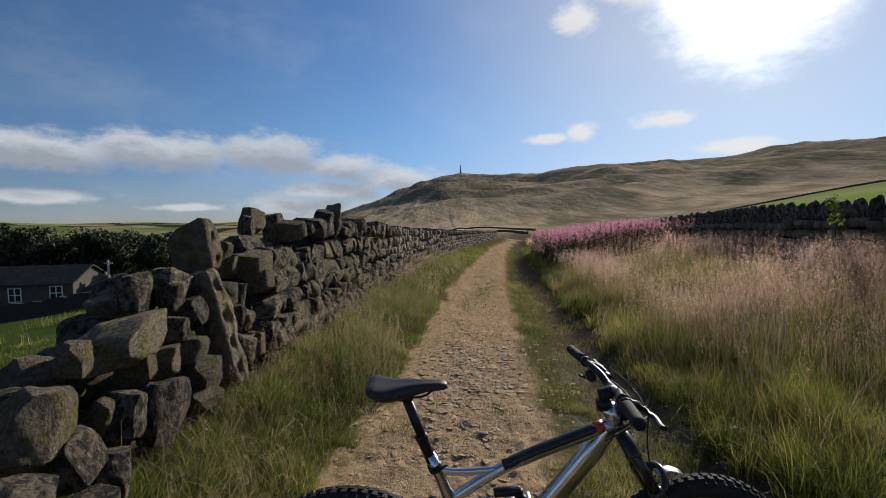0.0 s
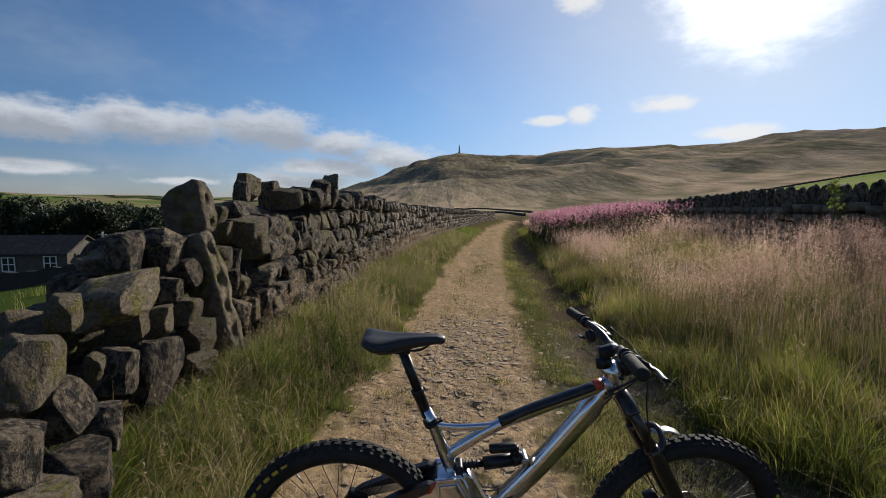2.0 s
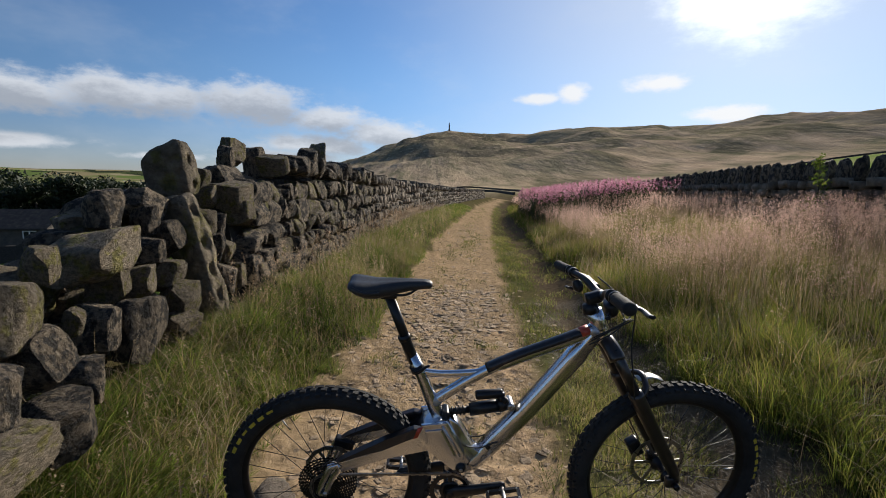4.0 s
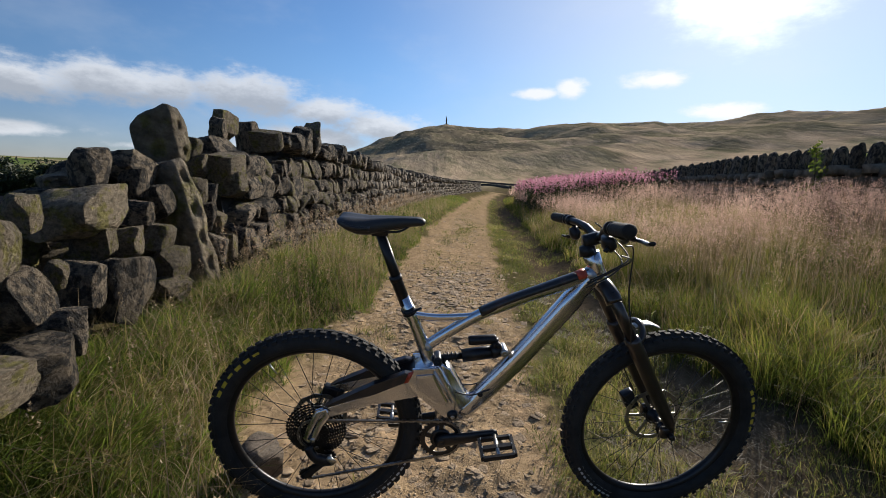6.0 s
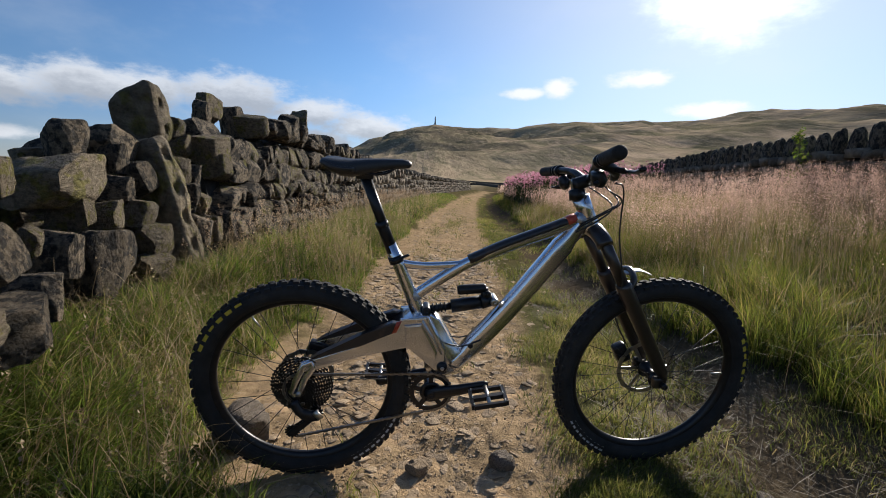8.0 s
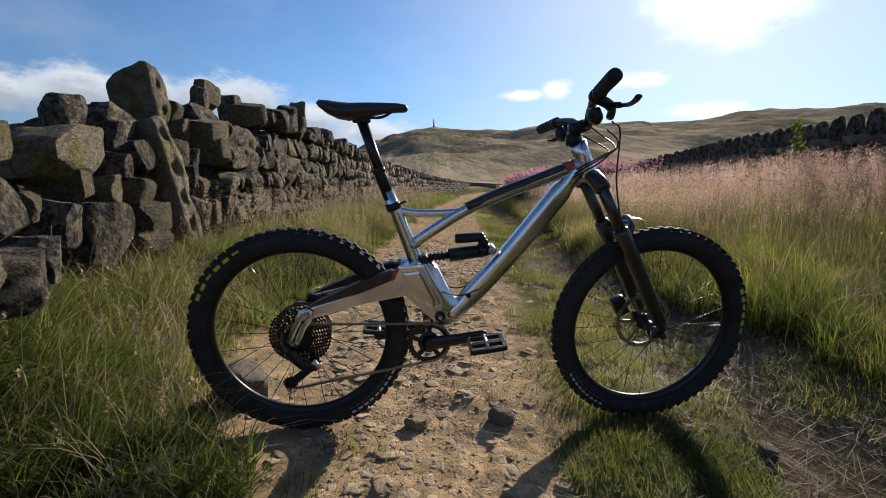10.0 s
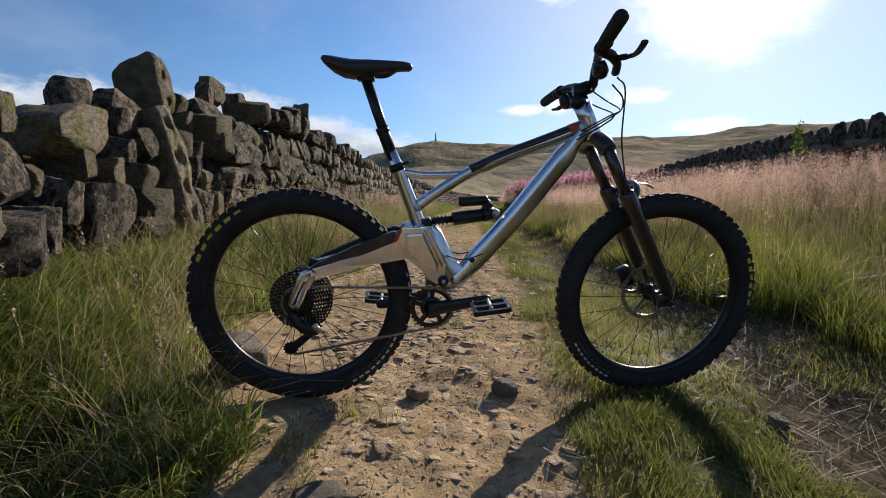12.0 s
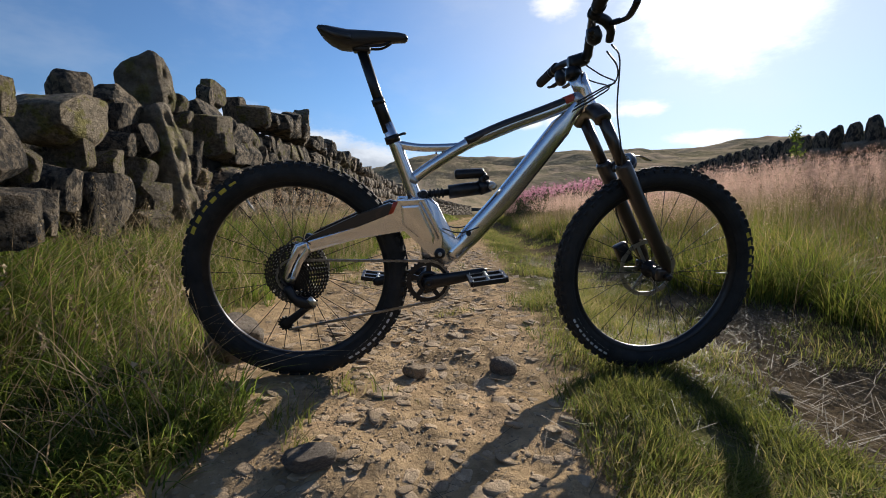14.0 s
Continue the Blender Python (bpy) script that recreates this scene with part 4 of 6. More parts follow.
part("port_plug", lathe([(0.0001, -0.031), (0.008, -0.031), (0.009, -0.026), (0.0001, -0.026)], (0.213, 0, 0.475), 14), M_BLACK, frame_ob)

# swingarm: a welded box at the pivot and two box-section arms
swing = part("swingarm", plate([(0.0, 0.566), (0.050, 0.588), (0.080, 0.583), (0.134, 0.468), (0.130, 0.410), (0.098, 0.405), (0.066, 0.440), (0.01, 0.498), (-0.03, 0.495), (-0.03, 0.53)], -0.044, 0.044, bevel=0.006), M_ALLOY, bike, "angular welded aluminium swingarm")


def side_plate(outline, s, y0, y1, bevel):
    """A plate on one side of the swingarm, which spreads towards the axle."""
    bm = plate(outline, s * y0, s * y1, bevel=bevel)
    for v in bm.verts:
        v.co.y += s * 0.018 * min(1.0, max(0.0, 0.03 - v.co.x) / 0.32)
    return bm


for s in (-1, 1):
    part("arm", side_plate([(-0.322, 0.420), (-0.308, 0.446), (-0.126, 0.497), (-0.022, 0.535), (-0.008, 0.580), (0.072, 0.584), (0.132, 0.470), (0.130, 0.410), (0.098, 0.404), (0.070, 0.432), (0.014, 0.490), (-0.127, 0.462), (-0.287, 0.414)], s, 0.040, 0.052, 0.004), M_ALLOY, swing, smooth=False)
    part("cheek", side_plate([(0.004, 0.562), (0.058, 0.566), (0.106, 0.468), (0.102, 0.446), (0.060, 0.462), (0.006, 0.508)], s, 0.046, 0.058, 0.007), M_ALLOY, swing, smooth=False)
    part("weld", sweep([(0.060, s * 0.056, 0.574), (0.090, s * 0.056, 0.520), (0.118, s * 0.054, 0.462)], 0.0035, 8), M_WELD, swing)
    part("protector", side_plate([(-0.285, 0.456), (-0.258, 0.473), (-0.125, 0.535), (-0.032, 0.570), (-0.010, 0.566), (-0.024, 0.538), (-0.126, 0.500)], s, 0.030, 0.055, 0.005), M_DECAL, swing, "black grip film on the arm", smooth=False)
    drop = sweep([(-0.275, s * 0.067, 0.447), (-0.298, s * 0.068, 0.437), (-0.325, s * 0.068, 0.386), (-0.340, s * 0.068, 0.345), (-0.334, s * 0.068, 0.335), (-0.318, s * 0.068, 0.342), (-0.296, s * 0.068, 0.395), (-0.272, s * 0.067, 0.428)], [(0.005, 0.010)] * 8, 10, 3.5, closed=True)
    part("dropout", drop, M_ALLOY, swing)
part("bridge", plate([(-0.045, 0.545), (0.01, 0.57), (0.04, 0.575), (0.0, 0.535)], -0.05, 0.05, bevel=0.004), M_DECAL, swing)
part("decal", plate([(-0.034, 0.536), (-0.020, 0.540), (-0.004, 0.576), (-0.020, 0.572)], -0.0595, -0.0535), M_ORANGE, swing, "orange decal on the swingarm")
part("pivot_bolt", lathe([(0.0001, -0.064), (0.008, -0.064), (0.013, -0.061), (0.017, -0.056), (0.018, -0.044), (0.0001, -0.044)], (0.122, 0, 0.416), 24), M_BLACK, swing)
part("pivot_cap", lathe([(0.0001, -0.0665), (0.006, -0.0665), (0.007, -0.062), (0.0001, -0.062)], (0.122, 0, 0.416), 16), M_STEEL, swing)

# shock with its reservoir
shock = part("rear_shock", sweep([(0.150, 0, 0.600), (0.262, 0, 0.617)], [0.021, 0.021], 20), M_BLACK, bike, "black air shock with a piggyback reservoir")
part("shaft", sweep([(0.070, 0, 0.590), (0.155, 0, 0.601)], [0.011, 0.011], 14), M_BLACK, shock)
for k in range(4):
    x = 0.092 + 0.012 * k
    part("ring", sweep([(x, 0, 0.593 + 0.0016 * k), (x + 0.005, 0, 0.5938 + 0.0016 * k)], 0.0155, 16), M_DARKSTEEL, shock)
part("eyelet", lathe([(0.0001, -0.026), (0.013, -0.026), (0.014, -0.02), (0.014, 0.02), (0.013, 0.026), (0.0001, 0.026)], (0.072, 0, 0.592), 18), M_BLACK, shock)
part("eyelet", lathe([(0.0001, -0.028), (0.012, -0.028), (0.013, -0.02), (0.013, 0.02), (0.012, 0.028), (0.0001, 0.028)], (0.283, 0, 0.622), 18), M_STEEL, shock)
part("end_cap", sweep([(0.245, 0, 0.614), (0.280, 0, 0.622)], [0.0235, 0.019], 18), M_BLACK, shock)
part("reservoir", sweep([(0.168, 0, 0.654), (0.174, 0, 0.6545), (0.252, 0, 0.660), (0.258, 0, 0.6605)], [0.012, 0.0155, 0.0155, 0.012], 18), M_BLACK, shock)
part("bridge", sweep([(0.256, 0, 0.615), (0.253, 0, 0.662)], [(0.013, 0.012)] * 2, 12, 3), M_BLACK, shock)
part("lockout_knob", lathe([(0.0001, -0.03), (0.008, -0.03), (0.009, -0.02), (0.009, -0.01), (0.0001, -0.01)], (0.262, 0, 0.648), 14), M_DARKSTEEL, shock)

# seat post and saddle
post = part("seat_post", sweep([(-0.040, 0, 0.80), (-0.109, 0, 1.0)], 0.0152, 18), M_BLACK, bike, "black dropper seat post")
part("collar", sweep([(-0.033, 0, 0.778), (-0.060, 0, 0.852), (-0.064, 0, 0.864)], [0.0178, 0.0178, 0.0165], 18), M_BLACK, post)
part("seal_head", sweep([(-0.0605, 0, 0.853), (-0.0665, 0, 0.870)], 0.0195, 18), M_BLACK, post)
clamp = part("seat_clamp", sweep([(-0.019, 0, 0.745), (-0.0265, 0, 0.766)], 0.0225, 20), M_BLACK, post)
part("lever", sweep(curve([(-0.040, -0.018, 0.757), (-0.024, -0.029, 0.757), (0.004, -0.024, 0.770), (0.016, -0.018, 0.773)], 3), (0.004), 8), M_BLACK, clamp)
part("head_clamp", block((-0.110, 0, 1.006), (0.05, 0.04, 0.022), bevel=0.006), M_BLACK, post)
# saddle shell: lofted across stations from tail to nose
stations = [(-0.222, 0.050, 1.038, 0.010), (-0.216, 0.064, 1.043, 0.024), (-0.196, 0.069, 1.043, 0.040), (-0.168, 0.064, 1.040, 0.050), (-0.14, 0.052, 1.038, 0.052), (-0.09, 0.036, 1.040, 0.044), (-0.04, 0.025, 1.040, 0.033), (0.0, 0.0205, 1.039, 0.028), (0.018, 0.018, 1.036, 0.024), (0.026, 0.011, 1.030, 0.012)]
bm = bmesh.new()
rings = []
for x, hw, zt, drop_z in stations:
    ring = []
    for j in range(20):
        a = 2 * math.pi * j / 20
        c, s = math.cos(a), math.sin(a)
        k = (abs(c) ** 3 + abs(s) ** 3) ** (-1 / 3)
        dip = -0.006 * math.exp(-(c * 3.2) ** 2) * (s > 0) * min(1, hw / 0.04)
        ring.append(bm.verts.new((x, hw * c * k, zt - drop_z / 2 + drop_z / 2 * s * k + dip - 0.004 * (abs(c) ** 2) * (s > 0))))
    rings.append(ring)
for a, b in zip(rings, rings[1:]):
    for j in range(20):
        bm.faces.new((a[j], a[(j + 1) % 20], b[(j + 1) % 20], b[j]))
bm.faces.new(rings[0][::-1]), bm.faces.new(rings[-1])
saddle = part("saddle", bm, M_VINYL, bike, "slim black mountain bike saddle")
saddle.matrix_basis = pose(-0.004, 0, 0.014)
for s in (-1, 1):
    part("rail", sweep(curve([(-0.19, s * 0.030, 1.008), (-0.16, s * 0.022, 0.994), (-0.10, s * 0.022, 0.996), (-0.05, s * 0.020, 0.998), (-0.015, s * 0.010, 1.016)], 5), 0.0036, 8), M_BLACK, saddle)
    part("wing_panel", sweep(curve([(-0.208, s * 0.063, 1.029), (-0.175, s * 0.0645, 1.014), (-0.13, s * 0.052, 1.010)], 4), [(0.003, 0.008)] * 9, 8), M_DECAL, saddle)

# drivetrain
crank = part("crankset", lathe([(0.0001, -0.074), (0.012, -0.074), (0.0155, -0.07), (0.018, -0.06), (0.018, 0.07), (0.012, 0.076), (0.0001, 0.076)], BB, 20), M_BLACK, bike, "black crankset with one chainring")
ARM = radians(12)
ca, sa = math.cos(ARM), math.sin(ARM)
for s, d in ((-1, 1), (1, -1)):
    e = (BB[0] + d * 0.172 * ca, s * 0.074, BB[2] + d * 0.172 * sa)
    part("crank_arm", sweep([(BB[0] - d * 0.014, s * 0.063, BB[2] - d * 0.003), (BB[0] + d * 0.02, s * 0.064, BB[2] + d * 0.005), (BB[0] + d * 0.09 * ca, s * 0.070, BB[2] + d * 0.09 * sa), e, (e[0] + d * 0.012, e[1], e[2] + d * 0.003)], [(0.009, 0.019), (0.010, 0.022), (0.0095, 0.018), (0.009, 0.0155), (0.006, 0.009)], 12, 3), M_BLACK, crank)
    pedal = new("pedal")
    pedal.parent = bike
    pedal.matrix_basis = pose(e[0], e[1] + s * 0.008, e[2], 0, -8 if d > 0 else 6, 0)
    part("axle", sweep([(0, 0, 0), (0, s * 0.095, 0)], [0.008, 0.006], 12), M_STEEL, pedal)
    bm = bmesh.new()
    for x in (-0.050, 0.050):
        block((x, s * 0.055, 0), (0.010, 0.085, 0.014), bm)
    for y in (0.014, 0.055, 0.096):
        block((0, s * y, 0), (0.095, 0.010 if y != 0.055 else 0.016, 0.013), bm)
    part("cage", bm, M_BLACK, pedal, "black flat pedal body", smooth=False)
    for x in (-0.046, 0.046):
        for y in (0.018, 0.055, 0.092):
            part("pin", sweep([(x, s * y, -0.012), (x, s * y, 0.012)], 0.0018, 6), M_STEEL, pedal)
part("chainring", toothed((BB[0], BB[2]), -0.050, 0.068, 32, 0.004, 0.016, 0, depth=0.0035), M_BLACK, crank, smooth=False)
part("spider", lathe([(0.018, -0.054), (0.034, -0.054), (0.036, -0.047), (0.018, -0.046)], BB, 24), M_BLACK, crank)
for k in range(5):
    a = 2 * math.pi * k / 5 + 0.3
    part("spider_arm", block((BB[0] + 0.044 * math.cos(a), -0.050, BB[2] + 0.044 * math.sin(a)), (0.026, 0.005, 0.015), None, (0, -math.degrees(a), 0)), M_BLACK, crank, smooth=False)
for k in range(6):
    a = 2 * math.pi * k / 6
    part("bolt", sweep([(BB[0] + 0.03 * math.cos(a), -0.047, BB[2] + 0.03 * math.sin(a)), (BB[0] + 0.03 * math.cos(a), -0.056, BB[2] + 0.03 * math.sin(a))], 0.0035, 8), M_DARKSTEEL, crank)
cassette = new("cassette")
cassette.parent = bike
for k in range(11):
    r = 0.096 - 0.0072 * k
    part("sprocket", toothed((REAR[0], REAR[2]), -0.020 - 0.0036 * k, r, max(11, int(r / 0.00202)), 0.0020, 0.0052 if k < 7 else 0.009, 0, depth=0.0026), M_DARKSTEEL, cassette, smooth=False)
    if k % 2:
        spider("cassette_arm", (REAR[0], REAR[2]), -0.020 - 0.0036 * k, r, 0.0020, 0.0052 if k < 7 else 0.009, 6, M_DARKSTEEL, cassette)
part("body", lathe([(0.0001, -0.062), (0.015, -0.062), (0.02, -0.055), (0.022, -0.018), (0.0001, -0.018)], REAR, 20), M_BLACK, cassette)

# chain: one link after another along the two runs
bm = bmesh.new()
PUL = (-0.352, 0.192)


def links(path):
    pts = [Vector(p) for p in path]
    flip = 0
    for a, b in zip(pts, pts[1:]):
        n = max(1, round((b - a).length / 0.0127))
        for i in range(n):
            m = a.lerp(b, (i + 0.5) / n)
            ang = -math.degrees(math.atan2(b.z - a.z, b.x - a.x))
            w = 0.0075 if flip else 0.0052
            block(m, (0.0145, w, 0.0075 if flip else 0.0062), bm, (0, ang, 0))
            flip = 1 - flip


cog = 0.052
arc = [(BB[0] + 0.066 * math.cos(radians(a)), -0.050, BB[2] + 0.066 * math.sin(radians(a))) for a in range(100, -81, -12)]
links([(REAR[0] + 0.01, -0.047, REAR[2] + cog), (BB[0] - 0.012, -0.050, BB[2] + 0.066)] + arc + [(PUL[0] + 0.01, -0.047, PUL[1] - 0.021)])
links([(REAR[0] + cog * math.cos(radians(a)), -0.047, REAR[2] + cog * math.sin(radians(a))) for a in range(85, 290, 14)])
part("chain", bm, M_CHAIN, bike, "worn steel chain", smooth=False)
mech = new("derailleur")
mech.parent = bike
part("body", sweep(curve([(-0.335, -0.072, 0.318), (-0.318, -0.078, 0.286), (-0.29, -0.076, 0.268), (-0.262, -0.072, 0.266)], 4), [(0.012, 0.014)] * 6 + [(0.012, 0.018)] * 7, 12, 3), M_BLACK, mech, "black derailleur with a grey cap")
part("cap", sweep([(-0.272, -0.083, 0.285), (-0.252, -0.083, 0.262)], [(0.004, 0.010)] * 2, 10, 3), M_STEEL, mech)
for y in (-0.056, -0.040):
    part("cage", sweep([(-0.268, y, 0.262), (-0.30, y, 0.232), (-0.352, y, 0.190), (-0.366, y, 0.184)], [(0.0015, 0.013), (0.0015, 0.010), (0.0015, 0.013), (0.0015, 0.006)], 8, 3), M_BLACK, mech)
part("pulley", toothed((-0.275, 0.262), -0.048, 0.020, 12, 0.003, 0.012, 0), M_BLACK, mech, smooth=False)
part("pulley", toothed(PUL, -0.048, 0.021, 14, 0.003, 0.013, 0), M_BLACK, mech, smooth=False)
part("hanger", plate([(-0.345, 0.36), (-0.31, 0.36), (-0.318, 0.31), (-0.342, 0.305)], -0.072, -0.066), M_BLACK, mech)
part("rear_axle", sweep([(REAR[0], -0.076, REAR[2]), (REAR[0], 0.076, REAR[2])], 0.0075, 14), M_STEEL, bike)
part("rear_brake", block((-0.275, 0.062, 0.43), (0.07, 0.03, 0.035), bevel=0.006, turn=(0, 20, 0)), M_BLACK, bike)

# fork
fork = new("fork")
fork.parent = bike
fork.matrix_basis = pose(0.575, 0, 0, 0, 0, 1) @ pose(-0.575, 0, 0)
part("steerer", sweep([(0.517, 0, 0.985), (0.570, 0, 0.855)], 0.0165, 16), M_BLACK, fork)
part("crown", sweep(curve([(0.586, -0.082, 0.822), (0.582, -0.065, 0.838), (0.578, -0.03, 0.852), (0.577, 0, 0.854), (0.578, 0.03, 0.852), (0.582, 0.065, 0.838), (0.586, 0.082, 0.822)], 3), [(0.024, 0.021)] * 19, 14, 2.8, up=(0.9, 0, 0.4)), M_FORK, fork, "dark bronze fork crown")
way = Vector((0.270, 0, -0.472)).normalized()
for s in (-1, 1):
    top = Vector((0.583, s * 0.066, 0.842))
    part("stanchion", sweep([top, top + way * 0.21], 0.0172, 18), M_FORK, fork)
    part("top_cap", sweep([top - way * 0.014, top - way * 0.004, top + way * 0.012], [0.012, 0.0185, 0.0225], 16), M_DARKSTEEL, fork)
    low = top + way * 0.165
    leg = part("fork_leg", sweep([low, low + way * 0.012, low + way * 0.10, low + way * 0.28, low + way * 0.355, low + way * 0.385], [0.0215, 0.0245, 0.0235, 0.0215, 0.019, 0.011], 18), M_FORK, fork, "dark bronze fork leg")
    part("axle_clamp", block((FRONT[0] - 0.006, s * 0.063, FRONT[2] + 0.004), (0.045, 0.022, 0.04), bevel=0.008), M_FORK, leg)
part("arch", sweep(curve([(0.690, -0.060, 0.672), (0.712, -0.045, 0.700), (0.722, 0, 0.716), (0.712, 0.045, 0.700), (0.690, 0.060, 0.672)], 4), [(0.010, 0.016)] * 17, 10, 3, up=(0.9, 0, 0.45)), M_FORK, fork)
# added steel strip that stands in for the pale highlight on the arch
part("mudguard", sweep(curve([(0.700, -0.004, 0.712), (0.745, -0.004, 0.722), (0.785, -0.004, 0.708)], 3), [(0.018, 0.002)] * 7, 10, up=(0, 1, 0)), M_STEEL, fork, "small bright strip added as the highlight on the fork arch")
part("front_axle", sweep([(FRONT[0], -0.082, FRONT[2]), (FRONT[0], 0.078, FRONT[2])], 0.0085, 14), M_STEEL, fork)
part("front_brake", block((0.765, 0.060, 0.395), (0.045, 0.034, 0.07), bevel=0.008, turn=(0, -28, 0)), M_BLACK, fork)
part("adjuster", lathe([(0.0001, -0.092), (0.009, -0.092), (0.011, -0.086), (0.011, -0.076), (0.0001, -0.076)], FRONT, 16), M_DARKSTEEL, fork)

# cockpit
bars = new("handlebar")
bars.parent = bike
bars.matrix_basis = pose(0.53, 0, 0.986, -9, 0, -5) @ pose(-0.54, 0, -0.99)
part("headset", sweep([(0.5285, 0, 0.951), (0.524, 0, 0.966), (0.518, 0, 0.98)], [0.025, 0.022, 0.018], 18), M_BLACK, bars)
part("stem", sweep([(0.512, 0, 0.990), (0.522, 0, 0.992), (0.552, 0, 1.004), (0.566, 0, 1.008)], [(0.019, 0.020), (0.020, 0.021), (0.022, 0.019), (0.024, 0.017)], 14, 3), M_BLACK, bars)
tube_path = curve([(0.505, -0.365, 1.050), (0.520, -0.20, 1.046), (0.540, -0.11, 1.036), (0.556, -0.04, 1.010), (0.558, 0, 1.008), (0.556, 0.04, 1.010), (0.540, 0.11, 1.036), (0.520, 0.20, 1.046), (0.505, 0.365, 1.050)], 4)
part("bar", sweep(tube_path, [0.0112] * 9 + [0.0135] * 4 + [0.0158] * 7 + [0.0135] * 4 + [0.0112] * 9, 14), M_BLACK, bars)
for s in (-1, 1):
    ribs = [(0.5035, s * 0.375, 1.0505), (0.504, s * 0.368, 1.050)]
    widths = [0.011, 0.0165]
    for k in range(20):
        y = 0.362 - 0.006 * k
        ribs.append((0.504 + 0.1 * (0.365 - y), s * y, 1.050 - 0.02 * (0.365 - y)))
        widths.append(0.0172 if k % 2 else 0.0162)
    bm = sweep(ribs, widths, 16)
    part("grip", bm, M_RUBBER, bars, "black ribbed rubber grip")
    part("grip_collar", sweep([(0.5185, s * 0.238, 1.047), (0.5195, s * 0.230, 1.047)], 0.0185, 16), M_BLACK, bars)
    part("brake_clamp", sweep([(0.521, s * 0.205, 1.046), (0.522, s * 0.192, 1.045)], 0.0185, 16), M_BLACK, bars)
    lever = part("brake_body", sweep(curve([(0.528, s * 0.195, 1.038), (0.555, s * 0.188, 1.030), (0.575, s * 0.165, 1.020), (0.585, s * 0.13, 1.008)], 4), [(0.011, 0.013)] * 7 + [(0.010, 0.011)] * 6, 10, 2.6), M_BLACK, bars)
    part("lever_blade", sweep(curve([(0.566, s * 0.190, 1.026), (0.588, s * 0.235, 1.018), (0.584, s * 0.285, 1.016), (0.580, s * 0.315, 1.020)], 4), [(0.005, 0.008)] * 13, 8, 3), M_BLACK, lever)
    part("shifter", sweep(curve([(0.524, s * 0.172, 1.022), (0.533, s * 0.165, 0.998), (0.542, s * 0.160, 0.985)], 3), [(0.020, 0.014), (0.022, 0.016), (0.024, 0.018), (0.024, 0.018), (0.022, 0.016), (0.018, 0.012), (0.012, 0.008)], 12, 2.8), M_BLACK, bars)
    part("thumb_lever", sweep(curve([(0.53, s * 0.175, 0.995), (0.515, s * 0.20, 0.988), (0.505, s * 0.225, 0.99)], 3), [(0.004, 0.007)] * 7, 8, 3), M_BLACK, bars)


def cable(points, r=0.0024):
    part("cable", sweep(curve(points, 8), r, 7), M_CABLE, bike)


cable([(0.568, -0.135, 1.012), (0.618, -0.085, 0.985), (0.632, -0.070, 0.850), (0.655, -0.085, 0.700), (0.70, 0.02, 0.56), (0.775, 0.056, 0.43)])
cable([(0.548, -0.155, 0.990), (0.605, -0.10, 0.965), (0.630, -0.045, 0.935), (0.590, -0.033, 0.905), (0.52, -0.030, 0.862)])
cable([(0.586, 0.130, 1.020), (0.640, 0.09, 0.975), (0.650, 0.0, 0.940), (0.600, -0.036, 0.918), (0.525, -0.033, 0.875)])
cable([(0.550, 0.160, 0.995), (0.620, 0.10, 0.955), (0.632, 0.0, 0.925), (0.585, -0.035, 0.892), (0.515, -0.031, 0.850)])
cable([(0.245, -0.028, 0.495), (0.185, -0.034, 0.478), (0.130, -0.040, 0.492)], 0.0022)
cable([(0.265, 0.02, 0.52), (0.190, 0.012, 0.487), (0.120, 0.01, 0.50)], 0.0022)
cable([(-0.262, -0.066, 0.446), (-0.300, -0.078, 0.47), (-0.345, -0.085, 0.42), (-0.352, -0.080, 0.35), (-0.335, -0.076, 0.32)], 0.0022)

# ---- grass, straw, flowers ----
grng = np.random.default_rng(5)


def blades(name, mat, x, y, length, width, droop, lift=None, label="", category="grass", bends=2, aim=None):
    """One mesh of single blades, each a bent tapering strip, rooted on the ground and leaning with its clump."""
    n = len(x)
    z = height(x, y) - 0.015 if lift is None else lift
    a = 2 * np.pi * (2.2 * fractal(x * 2.1, y * 2.1, 131, 2)) + grng.normal(0, 1.3, n)
    if aim is not None:
        a = aim + grng.normal(0, 0.45, n)
    f = grng.uniform(0, 2 * np.pi, n)
    lean = np.minimum((0.25 + np.abs(grng.normal(0, 1, n))) * droop, 1.15)
    dx, dy = np.cos(a) * lean, np.sin(a) * lean
    sx, sy = np.cos(f) * width / 2, np.sin(f) * width / 2
    k = 2 * bends + 1
    v = np.zeros((n, k, 3), np.float32)
    for i in range(bends + 1):
        t = i / bends
        out, up = length * t ** 2.1, length * (t - np.clip(0.38 * lean, 0, 0.62) * t ** 2.6)
        thin = 1.0 - 0.75 * t ** 1.5
        c = np.stack([x + dx * out, y + dy * out, z + up], 1)
        if i < bends:
            e = np.stack([sx * thin, sy * thin, 0 * sx], 1)
            v[:, 2 * i], v[:, 2 * i + 1] = c - e, c + e
        else:
            v[:, 2 * i] = c
    t = []
    for i in range(bends - 1):
        t += [[2 * i, 2 * i + 1, 2 * i + 3], [2 * i, 2 * i + 3, 2 * i + 2]]
    t = np.array(t + [[2 * bends - 2, 2 * bends - 1, 2 * bends]])
    faces = (t[None] + k * np.arange(n)[:, None, None]).reshape(-1, 3)
    return tagged(new(name, grid_mesh(name, v.reshape(-1, 3), faces, mat, False)), label, category, kind="stuff")


